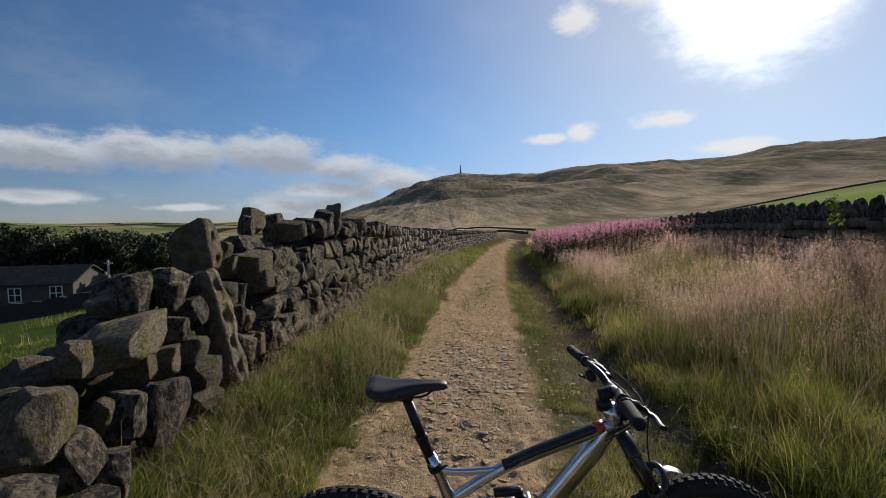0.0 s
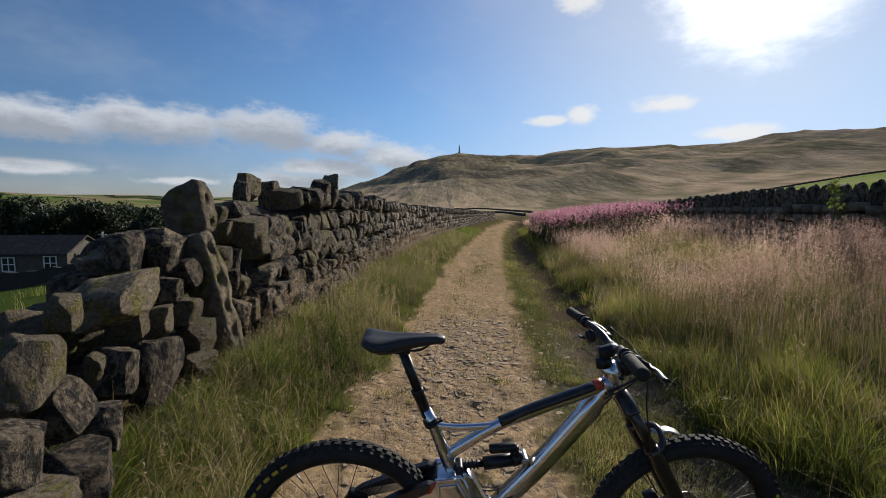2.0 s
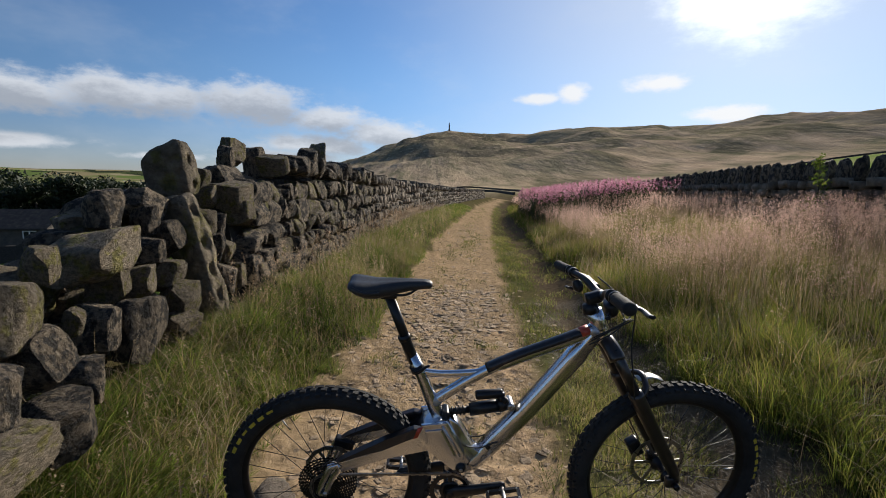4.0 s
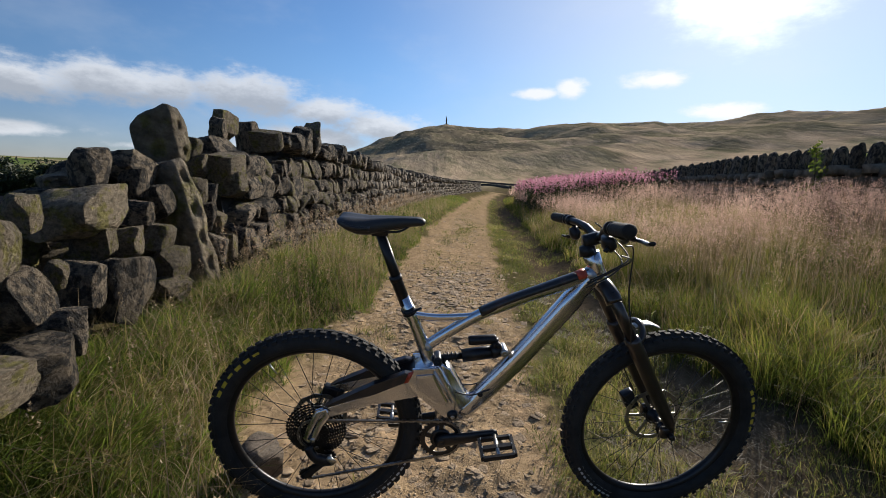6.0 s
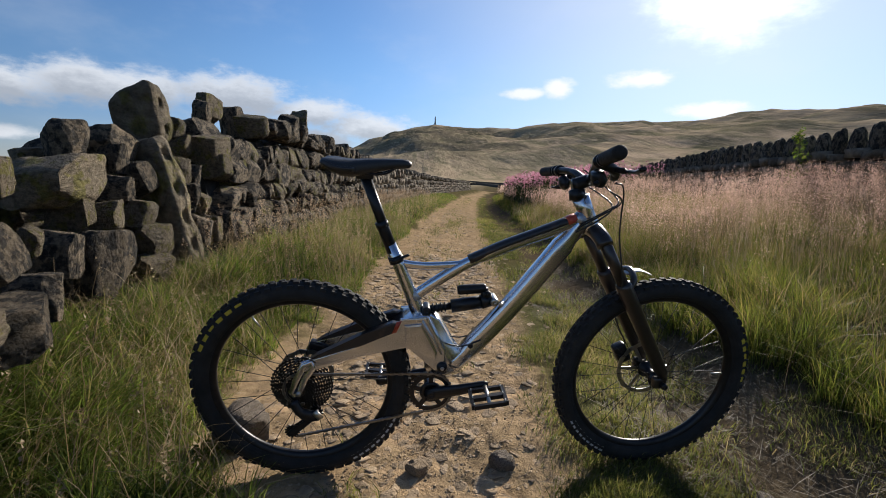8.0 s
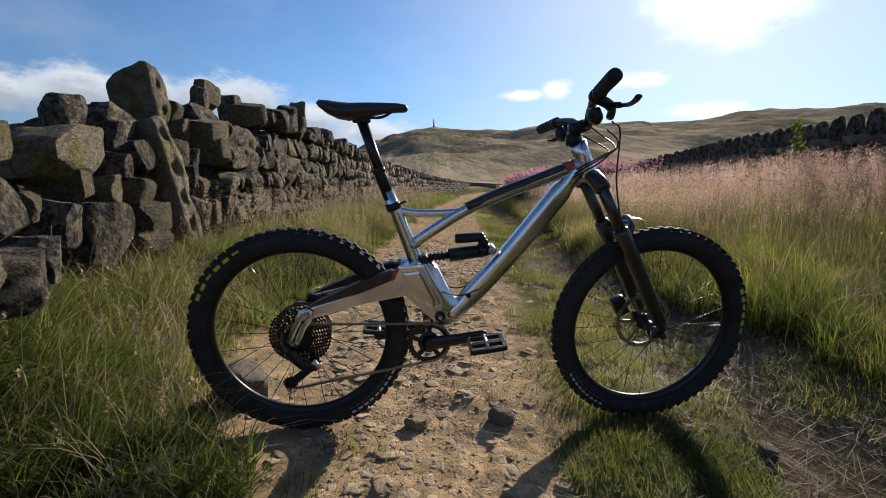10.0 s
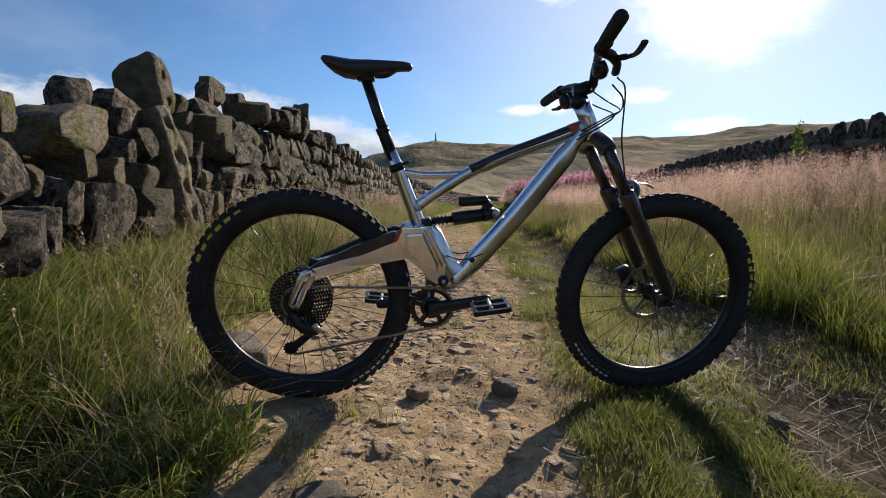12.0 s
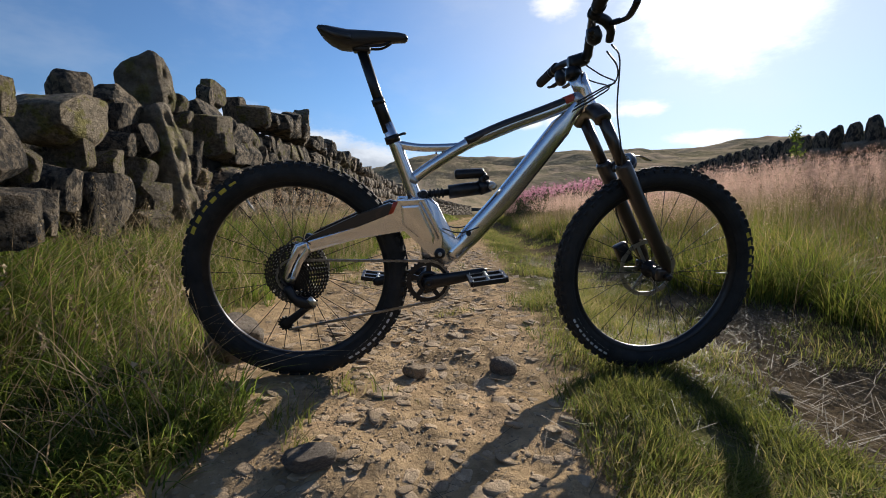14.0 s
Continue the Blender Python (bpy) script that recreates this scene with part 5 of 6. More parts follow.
def heads(name, mat, x, y, tall, spread_r, count, size, label, category="grass", part_len=0.3):
    """Loose flowering heads: many small flecks about the top of each stalk."""
    n = len(x)
    z = height(x, y)
    a = grng.uniform(0, 2 * np.pi, n)
    lean = grng.uniform(0.02, 0.18, n)
    u = grng.uniform(0, 1, (n, count))
    hgt = tall[:, None] * (1 - part_len * u)
    r = spread_r * (0.25 + u) * grng.uniform(0, 1, (n, count))
    b = grng.uniform(0, 2 * np.pi, (n, count))
    cx = x[:, None] + np.cos(a)[:, None] * lean[:, None] * hgt + r * np.cos(b)
    cy = y[:, None] + np.sin(a)[:, None] * lean[:, None] * hgt + r * np.sin(b)
    c = np.stack([cx, cy, z[:, None] + hgt], -1).reshape(-1, 1, 3)
    off = grng.normal(0, 1, (len(c), 3, 3)) * (np.array(size) if np.ndim(size) else size)
    v = (c + off).reshape(-1, 3)
    return tagged(new(name, grid_mesh(name, v, np.arange(len(v)).reshape(-1, 3), mat, False)), label, category, kind="stuff")


def scatter(n, x0, x1, y0, y1, keep):
    """Random places in a rectangle that pass a test of density between 0 and 1."""
    x, y = grng.uniform(x0, x1, n), grng.uniform(y0, y1, n)
    k = grng.uniform(0, 1, n) < keep(x, y)
    return x[k], y[k]


def tussocks(n, per, radius, x0, x1, y0, y1, keep):
    """Places of blades that spring from the same tuft, and the way each leans out of it."""
    tx, ty = scatter(n, x0, x1, y0, y1, keep)
    size = grng.uniform(0.5, 1.4, len(tx))
    tx, ty, size = np.repeat(tx, per), np.repeat(ty, per), np.repeat(size, per)
    r, a = radius * size * np.sqrt(grng.uniform(0, 1, len(tx))), grng.uniform(0, 2 * np.pi, len(tx))
    return tx + r * np.cos(a), ty + r * np.sin(a), a, size


def in_meadow(x, y):
    edge = bank_x(y) + 0.25 * (fractal(x * 1.5, y * 1.5, 12) - 0.5)
    return step(x - edge, -0.05, 0.15) * (x < far_wall_x(y) + 0.02)


def in_verge(x, y):
    edge = track_x(y) - 0.68 + 0.45 * (fractal(x * 1.3 + 9, y * 1.3, 14) - 0.5) + 0.42 * np.exp(-((y - 1.12) / 0.42) ** 2)
    return step(edge - x, -0.04, 0.14) * (x > wall_x(y) - 0.05)


# meadow
for n, per, x0, x1, y0, y1, wid in ((7000, 24, 1.3, 6.5, 0.3, 5.5, 0.0034), (9000, 16, 1.3, 8.6, 5.5, 13, 0.0075)):
    x, y, aim, size = tussocks(n, per, 0.05, x0, x1, y0, y1, lambda a, b: in_meadow(a, b) * (0.2 + 0.8 * step(fractal(a * 3.0, b * 3.0, 55, 3), 0.36, 0.55)))
    tall = (0.10 + 0.29 * step(fractal(x * 1.6, y * 1.6, 51, 3), 0.25, 0.75)) * size ** 0.7 * grng.uniform(0.4, 1.2, len(x)) * (0.8 + 0.2 * step(x - bank_x(y), 0, 0.7)) * (0.68 + 0.32 * step(np.hypot(x, y), 1.8, 3.6))
    blades("meadow_grass", M_BLADE, x, y, tall, grng.uniform(0.4, 1.6, len(x)) * wid, 0.5, label="tufted meadow grass, green below and bleached above", bends=3 if y1 < 6 else 2, aim=aim)
for n, x0, x1, y0, y1, wid in ((42000, 1.3, 6.5, 0.3, 5.5, 0.0036), (70000, 1.3, 8.6, 5.5, 13, 0.007), (90000, 2.2, 13, 13, 30, 0.015), (36000, 1.2, 6.5, -3, 0.3, 0.008)):
    x, y = scatter(n, x0, x1, y0, y1, in_meadow)
    tall = (0.08 + 0.36 * step(fractal(x * 3.2, y * 3.2, 51, 3), 0.25, 0.8)) * grng.uniform(0.45, 1.2, len(x)) * (0.75 + 0.25 * step(x - bank_x(y), 0, 0.7))
    blades("meadow_grass", M_BLADE, x, y, tall, grng.uniform(0.4, 1.6, len(x)) * wid, 0.55, label="tall meadow grass, green below and bleached above")
for n, x0, x1, y0, y1, cnt, sz in ((4200, 1.7, 6.5, 0.8, 5.5, 34, 0.0023), (31000, 2.0, 9.5, 4.2, 15, 22, 0.0043), (16000, 3, 13, 14, 30, 8, 0.02)):
    x, y = scatter(n, x0, x1, y0, y1, lambda a, b: in_meadow(a, b) * (0.12 + 0.88 * step(fractal(a * 0.9, b * 0.9, 77), 0.44, 0.6)) * step(a - bank_x(b), 0.1, 0.9))
    tall = grng.uniform(0.42, 0.76, len(x)) + (0.08 if y0 > 4 else 0.0)
    heads("grass_heads", M_SEED, x, y, tall, 0.045, cnt, sz, "airy pinkish flowering heads of meadow grass")
    blades("grass_stalks", M_STRAW, x, y, tall * 1.0, np.full(len(x), 0.0022 if y1 < 6 else 0.004), 0.16, label="thin straw-coloured grass stalks")
# verge below the wall
verge_low = lambda x, y: (0.45 + 0.55 * step(track_x(y) - 0.72 - x, 0, 0.45)) * (1 - 0.2 * step(0.3 - (x - wall_x(y)), 0, 0.3) * step(y, 1.3, 1.9))
for n, per, x0, x1, y0, y1, wid in ((2600, 34, -1.9, -0.4, 0.15, 3.2, 0.0042), (2600, 24, -1.8, 0.4, 3.2, 9, 0.0055)):
    x, y, aim, size = tussocks(n, per, 0.04, x0, x1, y0, y1, lambda a, b: in_verge(a, b) * (0.25 + 0.75 * step(fractal(a * 3.5, b * 3.5, 59, 3), 0.36, 0.58)))
    tall = (0.10 + 0.30 * fractal(x * 2.6, y * 2.6, 58)) * size ** 0.7 * grng.uniform(0.4, 1.25, len(x)) * verge_low(x, y)
    blades("verge_grass", M_LUSH, x, y, tall, grng.uniform(0.5, 1.5, len(x)) * wid, 0.8, label="lush green tufts of grass on the verge below the wall", bends=4 if y1 < 4 else 2, aim=aim)
for n, x0, x1, y0, y1, wid in ((50000, -1.9, -0.4, 0.15, 3.2, 0.0036), (50000, -1.8, 0.4, 3.2, 9, 0.0050), (30000, -1.6, 3.5, 9, 30, 0.014), (16000, -2.2, -0.4, -3, 0.15, 0.007)):
    x, y = scatter(n, x0, x1, y0, y1, in_verge)
    tall = (0.07 + 0.28 * fractal(x * 2.6, y * 2.6, 58)) * grng.uniform(0.4, 1.2, len(x)) * verge_low(x, y)
    blades("verge_grass", M_LUSH, x, y, tall, grng.uniform(0.5, 1.5, len(x)) * wid, 0.85, label="lush green grass on the verge below the wall", bends=3 if y1 < 4 else 2)
x, y = scatter(3600, -1.9, -0.3, 0.15, 3.4, in_verge)
blades("verge_straw", M_STRAW, x, y, grng.uniform(0.14, 0.5, len(x)), grng.uniform(0.0015, 0.0045, len(x)), 1.0, label="dry bent stems among the verge grass", bends=4)
x, y = scatter(5000, -1.8, 0.4, 3.2, 9, in_verge)
blades("verge_straw", M_STRAW, x, y, grng.uniform(0.12, 0.42, len(x)), grng.uniform(0.002, 0.006, len(x)), 0.9, label="dry bent stems among the verge grass", bends=3)
x, y = scatter(7000, 1.4, 6.5, 0.3, 5.5, in_meadow)
blades("meadow_straw", M_STRAW, x, y, grng.uniform(0.2, 0.6, len(x)), grng.uniform(0.0015, 0.004, len(x)), 0.8, label="dry bent stems among the meadow grass", bends=4)
x, y = scatter(9000, 1.6, 8.6, 5.5, 13, in_meadow)
blades("meadow_straw", M_STRAW, x, y, grng.uniform(0.25, 0.6, len(x)), grng.uniform(0.003, 0.007, len(x)), 0.7, label="dry bent stems among the meadow grass", bends=2)
x, y = scatter(1500, -1.9, 0.6, 0.3, 7, lambda a, b: in_verge(a, b) * step(a - wall_x(b) - 0.3, 0, 0.2))
tall = grng.uniform(0.22, 0.5, len(x))
heads("verge_seed_heads", M_STRAW, x, y, tall, 0.012, 22, 0.004, "straw-coloured seed heads on the verge", part_len=0.25)
blades("verge_stalks", M_STRAW, x, y, tall, np.full(len(x), 0.0022), 0.16, label="thin straw-coloured grass stalks")
x, y = scatter(8500, -1.9, 2.2, 3.0, 18, lambda a, b: in_verge(a, b) * step(fractal(a * 1.1, b * 1.1, 87), 0.3, 0.55))
tall = grng.uniform(0.32, 0.58, len(x))
heads("grass_heads", M_TAN, x, y, tall, 0.03, 20, 0.0035, "airy pinkish flowering heads of verge grass")
blades("grass_stalks", M_STRAW, x, y, tall, np.full(len(x), 0.0022), 0.14, label="thin straw-coloured grass stalks")


# short turf between the wheel lines and creeping over the track
def in_turf(x, y):
    d = x - track_x(y)
    n1 = fractal(x * 2.4, y * 2.4, 63)
    mid = step(d, 0.52, 0.78) * step(1.32 - d, 0, 0.3) * step(n1, 0.28, 0.48)
    rut = step(d, 1.1, 1.3) * step(1.9 - d, 0, 0.2) * step(n1, 0.42, 0.6) * 0.8
    track = step(0.75 - np.abs(d), 0, 0.1) * step(fractal(x * 4, y * 4, 67), 0.66, 0.76) * 0.35
    far_mid = step(0.45 - np.abs(d + 0.05), 0, 0.3) * step(y, 4, 9) * step(fractal(x * 3, y * 1.2, 64), 0.4, 0.6) * 0.5
    return np.maximum(np.maximum(mid, rut), np.maximum(track, far_mid))


for n, x0, x1, y0, y1, wid in ((130000, -0.9, 2.0, 0.2, 3.6, 0.0035), (60000, 0.35, 1.25, 0.25, 1.35, 0.0035), (50000, -0.6, 2.9, 3.6, 12, 0.006), (20000, 0.4, 6.5, 12, 32, 0.014)):
    x, y = scatter(n, x0, x1, y0, y1, in_turf)
    tall = (0.02 + 0.11 * fractal(x * 3.1, y * 3.1, 69)) * grng.uniform(0.6, 1.3, len(x))
    blades("turf", M_TURF, x, y, tall, grng.uniform(0.7, 1.3, len(x)) * wid, 0.7, label="short worn turf along the middle of the track")


def lying(name, n, x0, x1, y0, y1, keep, label):
    """Dry stems lying about on the ground."""
    x, y = scatter(n, x0, x1, y0, y1, keep)
    m = len(x)
    z = height(x, y) + 0.006
    a, ln, w = grng.uniform(0, np.pi, m), grng.uniform(0.02, 0.14, m), grng.uniform(0.0009, 0.0024, m)
    ex, ey = np.cos(a) * ln / 2, np.sin(a) * ln / 2
    px, py = -np.sin(a) * w / 2, np.cos(a) * w / 2
    up = grng.uniform(0, 0.03, m)
    v = np.stack([np.stack([x - ex + px, y - ey + py, z], 1), np.stack([x - ex - px, y - ey - py, z], 1),
                  np.stack([x + ex - px, y + ey - py, z + up], 1), np.stack([x + ex + px, y + ey + py, z + up], 1)], 1)
    return tagged(new(name, grid_mesh(name, v.reshape(-1, 3), np.arange(4 * m).reshape(-1, 4), M_LITTER, False)), label, "straw", kind="stuff")


lying("dry_straw", 26000, -0.9, 2.4, 0.15, 5, lambda a, b: step(a - track_x(b), 0.75, 1.05) * step(2.25 - a + track_x(b), 0, 0.2) * step(fractal(a * 2, b * 2, 73), 0.3, 0.5) + 0.05 * (np.abs(a - track_x(b)) < 0.75), "dry bleached stems lying beside the track")

# willowherb in flower
x, y = scatter(5200, 3.0, 10.5, 13.5, 24, lambda a, b: (a > bank_x(b) + 0.5) * (a < far_wall_x(b) - 0.15) * step(fractal(a * 0.7, b * 0.7, 93), 0.3, 0.42))
tall = grng.uniform(0.95, 1.3, len(x))
heads("willowherb_flowers", M_FLOWER, x, y, tall, 0.05, 13, 0.018, "tall magenta willowherb flower spikes in the meadow", "wildflowers", 0.28)
blades("willowherb_stems", M_LEAF, x, y, tall * 0.95, np.full(len(x), 0.02), 0.06, label="leafy green willowherb stems", category="wildflowers")
heads("willowherb_leaves", M_LEAF, x, y, tall * 0.88, 0.09, 18, 0.024, "narrow green willowherb leaves", "wildflowers", 0.8)

# ---- stones on the track ----
tr = random.Random(11)
flat_rocks = [rock_mesh("track_stone", 400 + i, M_PATHSTONE, 3, 3.6, 0.10, 6) for i in range(6)]
near_rocks = [rock_mesh("rock", 420 + i, M_PATHSTONE if i == 2 else M_ROCK, 7, 2.6, 0.14, 6) for i in range(4)]


def loose_rock(x, y, size, turn, i, label):
    ob = new("rock", near_rocks[i])
    ob.matrix_basis = Matrix.LocRotScale((x, y, float(height(x, y)) + size[2] * 0.28), Euler([radians(a) for a in turn]), size)
    return tagged(ob, label, "rock", "loose rocks on the track")


loose_rock(-0.60, 1.66, (0.19, 0.18, 0.20), (8, 12, 30), 0, "grey-brown boulder in the grass behind the wheel")
loose_rock(0.362, 1.475, (0.088, 0.075, 0.066), (5, 4, 10), 1, "dark rounded rock lying on the track")
loose_rock(0.062, 1.46, (0.09, 0.065, 0.05), (0, 20, 40), 2, "pale angular rock lying on the track")
loose_rock(1.19, 1.28, (0.07, 0.06, 0.045), (10, 0, 60), 3, "reddish-brown rock among dry straw")
loose_rock(-0.16, 0.93, (0.11, 0.075, 0.04), (0, 0, 15), 3, "flat grey rock bedded in the track")
lots = []
for k in range(6400):
    y = tr.uniform(0.25, 5.5) if k < 5200 else tr.uniform(5.5, 16)
    x = float(track_x(y)) + tr.gauss(0, 0.36)
    s = 0.005 + 0.026 * tr.random() ** 3.2
    if y > 3.5:
        s *= 1.4
    m = Matrix.LocRotScale((x, y, 0), Euler((tr.gauss(0, 0.12), tr.gauss(0, 0.12), tr.uniform(0, 6.3))), (s * tr.uniform(1.6, 3.2), s * tr.uniform(1.2, 2.2), s * tr.uniform(0.25, 0.5)))
    lots.append((tr.choice(flat_rocks), m))
crumbs = [rock_mesh("crumb", 440 + i, M_PATHSTONE, 1, 5.0, 0.14, 3) for i in range(5)]
for k in range(7000):
    y = 0.25 + 4.2 * tr.random() ** 1.4
    x = float(track_x(y)) + tr.gauss(0, 0.38)
    s = 0.004 + 0.007 * tr.random() ** 2
    lots.append((tr.choice(crumbs), Matrix.LocRotScale((x, y, 0), Euler((tr.gauss(0, 0.4), tr.gauss(0, 0.4), tr.uniform(0, 6.3))), (s * tr.uniform(1.0, 2.0), s, s * tr.uniform(0.5, 0.9)))))
hx = np.array([m.translation.x for _, m in lots])
hy = np.array([m.translation.y for _, m in lots])
for (me, m), z in zip(lots, height(hx, hy)):
    m.translation.z = float(z) - m.to_scale().z * 0.2
tagged(new("track_stones", joined("track_stones", lots, M_PATHSTONE)), "flat sandy stones bedded in the track surface", "stones", kind="stuff")

# ---- across the valley and on the moor ----
M_SLATE = material("dark stone slates", (0.05, 0.045, 0.042), 0.95, vary=0.3, scale=3, second=(0.07, 0.062, 0.05), second_scale=1.5, gloss=0.1)
M_HOUSE = material("sooted house stone", (0.085, 0.075, 0.062), 0.9, vary=0.4, scale=2.2, bump=0.6, bump_scale=12)
M_PAINT = material("white window paint", (0.7, 0.7, 0.68), 0.5, vary=0.1, scale=9)
M_PANE = material("dark window glass", (0.02, 0.025, 0.03), 0.08, vary=0.1, scale=3)
M_BARK = material("dark bark", (0.07, 0.055, 0.04), 0.95, vary=0.4, scale=8, bump=0.8, bump_scale=20)
M_MONUMENT = material("blackened monument stone", (0.09, 0.08, 0.07), 0.9, vary=0.25, scale=0.4)
M_POLE = material("bleached pole timber", (0.42, 0.38, 0.32), 0.8, vary=0.2, scale=4)


def gabled_house(name, at, turn, long, deep, wall_h, roof_h, windows, label):
    """A low stone cottage: walls, slated roof, chimney, framed windows."""
    h = thing(name, label, "house")
    h.matrix_basis = pose(*at, 0, 0, turn)
    body = part("wall", block((0, 0, wall_h / 2 - 1.0), (long, deep, wall_h + 2.0)), M_HOUSE, h, smooth=False)
    bm = bmesh.new()
    o, ov = deep / 2 + 0.35, long / 2 + 0.25
    for s in (-1, 1):
        a = [bm.verts.new(p) for p in ((-ov, s * o, wall_h - 0.12), (ov, s * o, wall_h - 0.12), (ov, 0, wall_h + roof_h), (-ov, 0, wall_h + roof_h))]
        b = [bm.verts.new(v.co + Vector((0, 0, 0.16))) for v in a]
        for i in range(4):
            bm.faces.new((a[i], a[(i + 1) % 4], b[(i + 1) % 4], b[i]))
        bm.faces.new(a), bm.faces.new(b[::-1])
    part("roof", bm, M_SLATE, h, "dark stone-slated roof", smooth=False)
    for s in (-1, 1):
        part("gable", plate([(-deep / 2, wall_h - 0.1), (deep / 2, wall_h - 0.1), (0, wall_h + roof_h)], -0.15, 0.15), M_HOUSE, h, smooth=False).matrix_basis = pose(s * (long / 2 - 0.16), 0, 0, 0, 0, 90)
    part("chimney", block((-long * 0.12, 0, wall_h + roof_h + 0.3), (0.7, 0.6, 1.3), bevel=0.04), M_HOUSE, h, smooth=False)
    part("chimney_pot", sweep([(-long * 0.12, 0, wall_h + roof_h + 0.9), (-long * 0.12, 0, wall_h + roof_h + 1.3)], [0.13, 0.11], 10), M_PATHSTONE, h)
    for x, z, w, hh in windows:
        win = part("window", block((x, -deep / 2 - 0.01, z), (w, 0.06, hh)), M_PANE, h, smooth=False)
        bm = bmesh.new()
        for dx in (-w / 2, 0, w / 2):
            block((x + dx, -deep / 2 - 0.05, z), (0.09, 0.06, hh + 0.09), bm)
        for dz in (-hh / 2, 0, hh / 2):
            block((x, -deep / 2 - 0.052, z + dz), (w + 0.09, 0.058, 0.08), bm)
        part("frame", bm, M_PAINT, win, smooth=False)
        part("sill", block((x, -deep / 2 - 0.09, z - hh / 2 - 0.12), (w + 0.3, 0.22, 0.12)), M_HOUSE, win, smooth=False)
    return h


hz = -6.4
gabled_house("cottage", (-44.0, 45.0, hz), 6, 15, 5.5, 2.9, 1.5, [(6.0, 2.0, 1.1, 1.3), (2.3, 1.9, 1.1, 1.3), (0.3, 1.6, 0.8, 1.0), (-5, 1.8, 1.1, 1.3)], "long low stone cottage with slated roof below the track")
gabled_house("outbuilding", (-34.6, 46.0, hz), 14, 4.5, 3.5, 1.6, 0.8, [], "small stone outhouse beside the cottage")


def tree(name, at, tall, wide, seed, label):
    """A broadleaf tree: a tapered trunk, limbs, and a ragged crown of small leaf clumps."""
    r = random.Random(seed)
    t = thing(name, label, "tree", "trees below the track")
    t.matrix_basis = pose(*at)
    trunk = part("trunk", sweep(curve([(0, 0, -1), (r.uniform(-0.2, 0.2), 0.1, tall * 0.3), (r.uniform(-0.4, 0.4), 0, tall * 0.75)], 4), [0.35 * (1 - i / 9.5) + 0.05 for i in range(9)], 9), M_BARK, t)
    ends = []
    for k in range(7):
        a = r.uniform(0, 6.28)
        z0 = tall * r.uniform(0.25, 0.6)
        e = Vector((math.cos(a) * wide * r.uniform(0.45, 0.85), math.sin(a) * wide * r.uniform(0.45, 0.85), z0 + tall * r.uniform(0.1, 0.35)))
        part("limb", sweep(curve([(0, 0, z0), e * 0.5 + Vector((0, 0, z0 * 0.4)), e], 3), [0.14, 0.12, 0.10, 0.08, 0.06, 0.05, 0.03], 6), M_BARK, trunk)
        ends.append(e)
    g = np.random.default_rng(seed)
    lumps = [(e, wide * r.uniform(0.3, 0.5)) for e in ends] + [(Vector((r.uniform(-0.4, 0.4) * wide, r.uniform(-0.4, 0.4) * wide, tall * r.uniform(0.45, 0.95))), wide * r.uniform(0.3, 0.5)) for _ in range(9)]
    vs = []
    for c, rad in lumps:
        d = g.normal(0, 1, (420, 3))
        d /= np.linalg.norm(d, axis=1, keepdims=True)
        p = np.array(c) + d * rad * g.uniform(0.55, 1.08, (420, 1)) * np.array((1, 1, 0.8))
        vs.append((p[:, None] + g.normal(0, 0.16, (420, 3, 3))).reshape(-1, 3))
    v = np.concatenate(vs)
    crown = new("crown", grid_mesh("crown", v, np.arange(len(v)).reshape(-1, 3), M_TREE, False))
    crown.parent = t
    return t


trr = random.Random(3)
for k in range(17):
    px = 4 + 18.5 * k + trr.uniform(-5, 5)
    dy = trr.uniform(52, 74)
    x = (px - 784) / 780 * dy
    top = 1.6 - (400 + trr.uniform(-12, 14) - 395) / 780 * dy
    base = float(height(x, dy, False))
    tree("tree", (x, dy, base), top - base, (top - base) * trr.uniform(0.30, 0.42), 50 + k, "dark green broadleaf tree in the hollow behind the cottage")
for k in range(7):
    x, y = -62 - 9 * k + trr.uniform(-4, 4), 70 + trr.uniform(-10, 25)
    base = float(height(x, y, False))
    tree("tree", (x, y, base), trr.uniform(9, 12), trr.uniform(3, 4.2), 80 + k, "dark green broadleaf tree lower down the slope")


def wall_line(name, pts, high, thick, label):
    """A far field wall that follows the ground."""
    bm = bmesh.new()
    rows = []
    path = curve([(x, y, 0) for x, y in pts], 14)
    for i, p in enumerate(path):
        q = path[min(i + 1, len(path) - 1)] - path[max(i - 1, 0)]
        s = Vector((-q.y, q.x, 0)).normalized() * thick / 2
        z = float(height(p.x, p.y, False))
        t = high * (0.9 + 0.2 * random.Random(i).random())
        rows.append([bm.verts.new(v) for v in ((p.x + s.x, p.y + s.y, z - 1), (p.x + s.x * 0.7, p.y + s.y * 0.7, z + t), (p.x - s.x * 0.7, p.y - s.y * 0.7, z + t), (p.x - s.x, p.y - s.y, z - 1))])
    for a, b in zip(rows, rows[1:]):
        for i in range(4):
            bm.faces.new((a[i], a[(i + 1) % 4], b[(i + 1) % 4], b[i]))
    bm.faces.new(rows[0]), bm.faces.new(rows[-1][::-1])
    return tagged(part(name, bm, M_CORE, None, smooth=False), label, "wall", kind="structure")


def polar(az, rho):
    return (rho * math.sin(radians(az)), rho * math.cos(radians(az)))


wall_line("field_wall_1", [polar(29, 150), polar(31, 160), polar(34, 168), polar(40, 172), polar(52, 172), polar(66, 165)], 0.5, 0.5, "dark stone wall between pasture and moor")
wall_line("field_wall_2", [polar(-4, 150), polar(1, 130), polar(5, 118), polar(8.5, 112), polar(11, 86)], 0.5, 0.5, "dark stone wall at the foot of the moor")
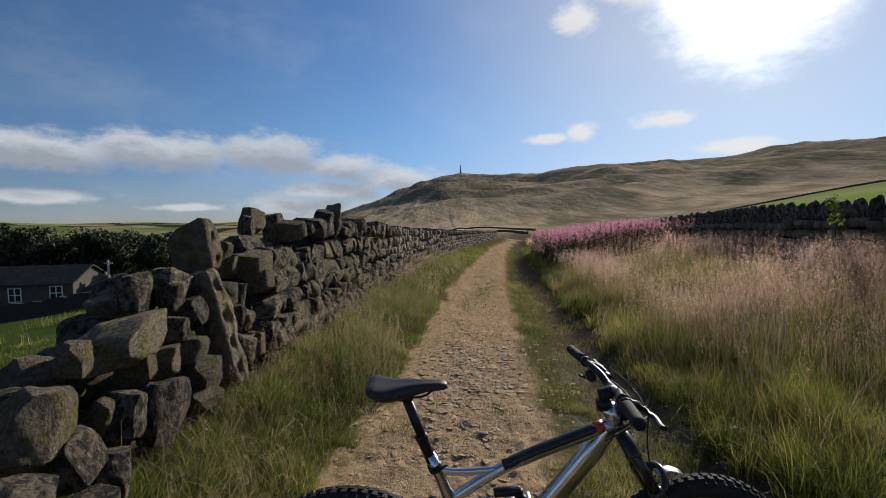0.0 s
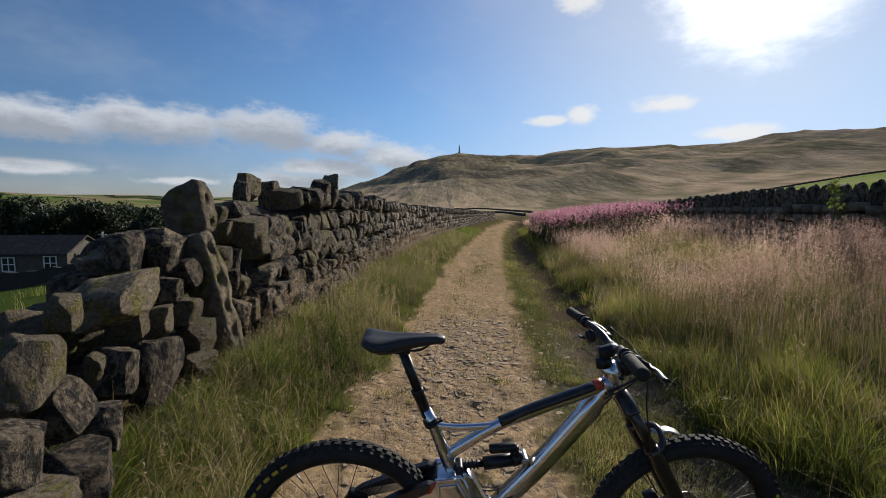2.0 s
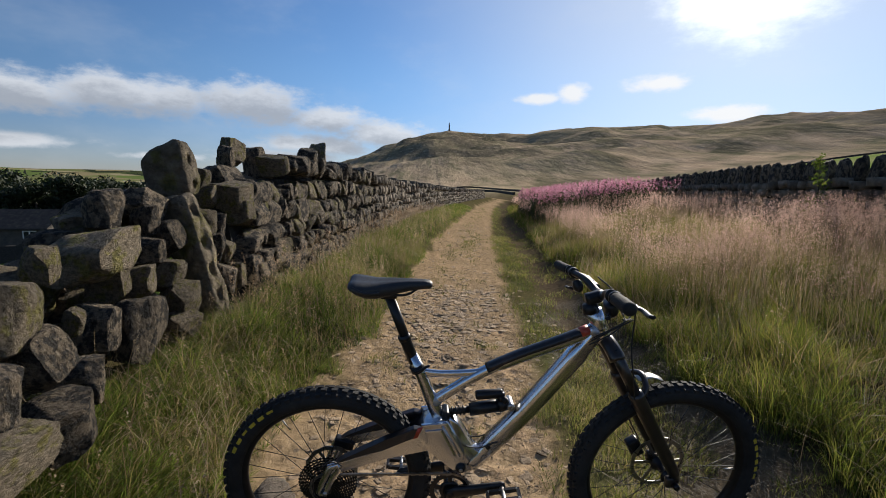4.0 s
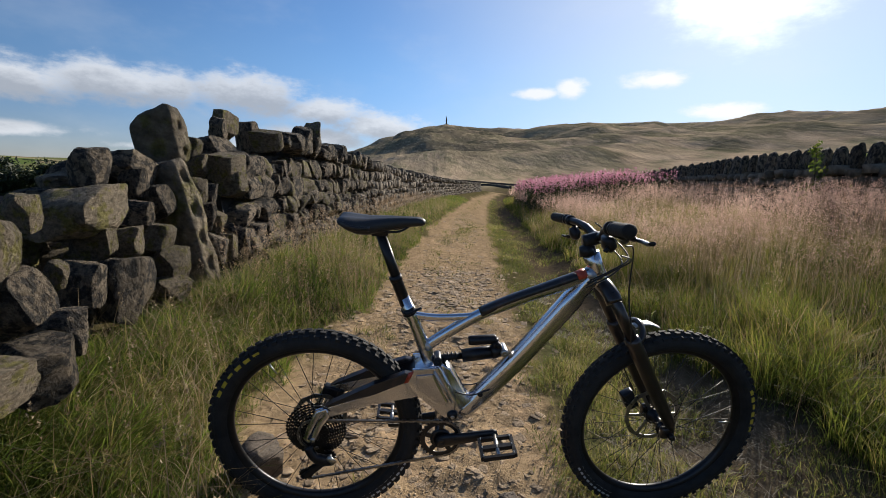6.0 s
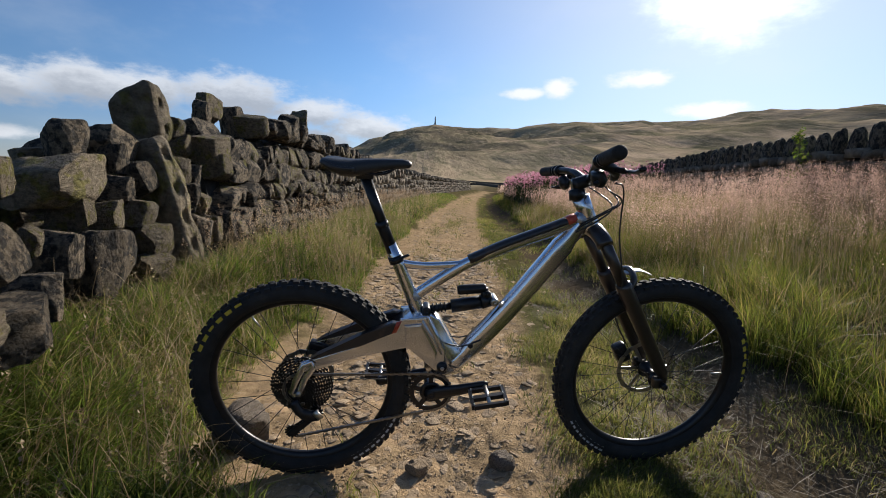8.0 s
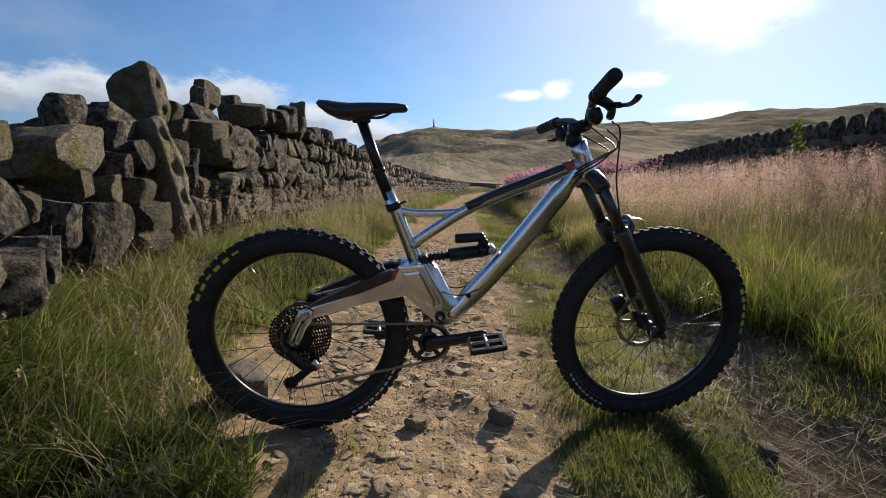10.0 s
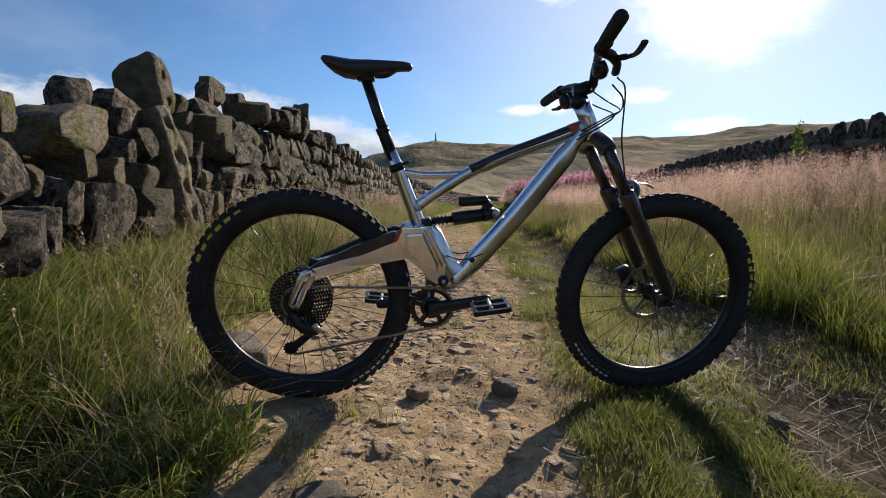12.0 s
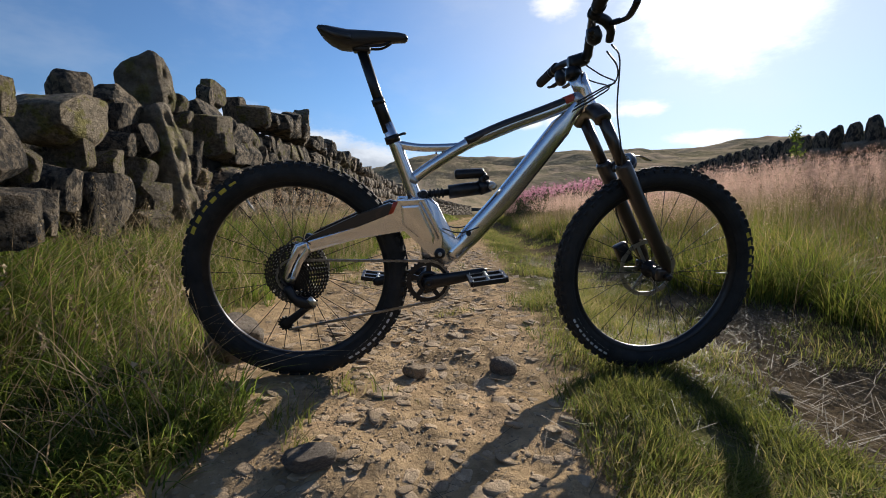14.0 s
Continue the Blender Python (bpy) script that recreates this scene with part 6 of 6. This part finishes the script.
wall_line("field_wall_3", [polar(-6, 205), polar(0, 196), polar(6, 185), polar(9, 150), polar(12, 120)], 0.55, 0.5, "dark stone wall round a bleached field")
wall_line("field_wall_4", [(-60, 38), (-40, 39.5), (-30, 41), (-20, 44), (-12, 50)], 1.5, 0.6, "dark garden wall in front of the cottage")


def monument(at):
    """A tapering stone obelisk on a square plinth with a balcony."""
    m = thing("monument", "tall blackened stone obelisk on the moor's edge", "monument")
    m.matrix_basis = pose(*at)
    bm = bmesh.new()
    for k, (w, z0, z1) in enumerate(((12.5, -4, 3), (11, 3, 9), (12, 9, 10.2))):
        block((0, 0, (z0 + z1) / 2), (w, w, z1 - z0), bm)
    part("plinth", bm, M_MONUMENT, m, smooth=False)
    part("shaft", sweep([(0, 0, 10), (0, 0, 14), (0, 0, 14.4), (0, 0, 32), (0, 0, 37)], [4.0, 3.7, 3.1, 1.9, 0.15], 4, up=(1, 0, 0)), M_MONUMENT, m, smooth=False)
    return m


mx, my = polar(2.55, 1446)
monument((mx, my, float(height(mx, my, False))))

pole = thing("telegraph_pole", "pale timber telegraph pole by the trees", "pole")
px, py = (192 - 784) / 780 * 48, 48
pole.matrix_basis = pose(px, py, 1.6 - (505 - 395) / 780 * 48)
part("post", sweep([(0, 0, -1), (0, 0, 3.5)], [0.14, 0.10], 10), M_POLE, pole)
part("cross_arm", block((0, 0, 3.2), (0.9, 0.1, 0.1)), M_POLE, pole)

# rough pasture weeds beyond the near wall
x, y = scatter(26000, -22, -3, 4, 26, lambda a, b: step(wall_x(b) - 1.5 - a, 0, 1) * step(fractal(a * 0.45, b * 0.45, 103), 0.54, 0.66))
blades("pasture_weeds", M_LUSH, x, y, grng.uniform(0.3, 0.75, len(x)), np.full(len(x), 0.02), 0.35, label="rank tufts of rush and thistle in the pasture")
x, y = scatter(24000, -14, -2.5, 2, 16, lambda a, b: step(wall_x(b) - 0.8 - a, 0, 0.4))
blades("pasture_grass", M_LUSH, x, y, grng.uniform(0.05, 0.14, len(x)), np.full(len(x), 0.014), 0.6, label="short green pasture grass beyond the wall")


def sapling(at, tall, seed, label):
    """A spindly self-sown sapling with a few sprays of leaves."""
    t = thing("sapling", label, "plant")
    t.matrix_basis = pose(*at)
    part("stem", sweep(curve([(0, 0, -0.05), (0.03, 0.02, tall * 0.5), (0.0, 0.03, tall)], 4), [0.012, 0.011, 0.010, 0.009, 0.008, 0.006, 0.005, 0.004, 0.002], 6), M_BARK, t)
    g = np.random.default_rng(seed)
    vs = []
    for k in range(26):
        z = tall * g.uniform(0.35, 1.0)
        a, ln = g.uniform(0, 6.28), g.uniform(0.08, 0.2) * (1.3 - z / tall)
        c = np.array([np.cos(a) * ln, np.sin(a) * ln, z]) + g.normal(0, 0.035, (16, 3))
        vs.append((c[:, None] + g.normal(0, 0.018, (16, 3, 3))).reshape(-1, 3))
    v = np.concatenate(vs)
    leaves = new("leaves", grid_mesh("leaves", v, np.arange(len(v)).reshape(-1, 3), M_LUSH, False))
    leaves.parent = t


sapling((6.05, 6.75, float(height(6.05, 6.75))), 1.35, 1, "spindly green sapling against the meadow wall")
sapling((6.5, 6.0, float(height(6.5, 6.0))), 0.95, 2, "low leafy weed against the meadow wall")
sapling((6.35, 6.3, float(height(6.35, 6.3))), 0.8, 4, "low leafy weed against the meadow wall")
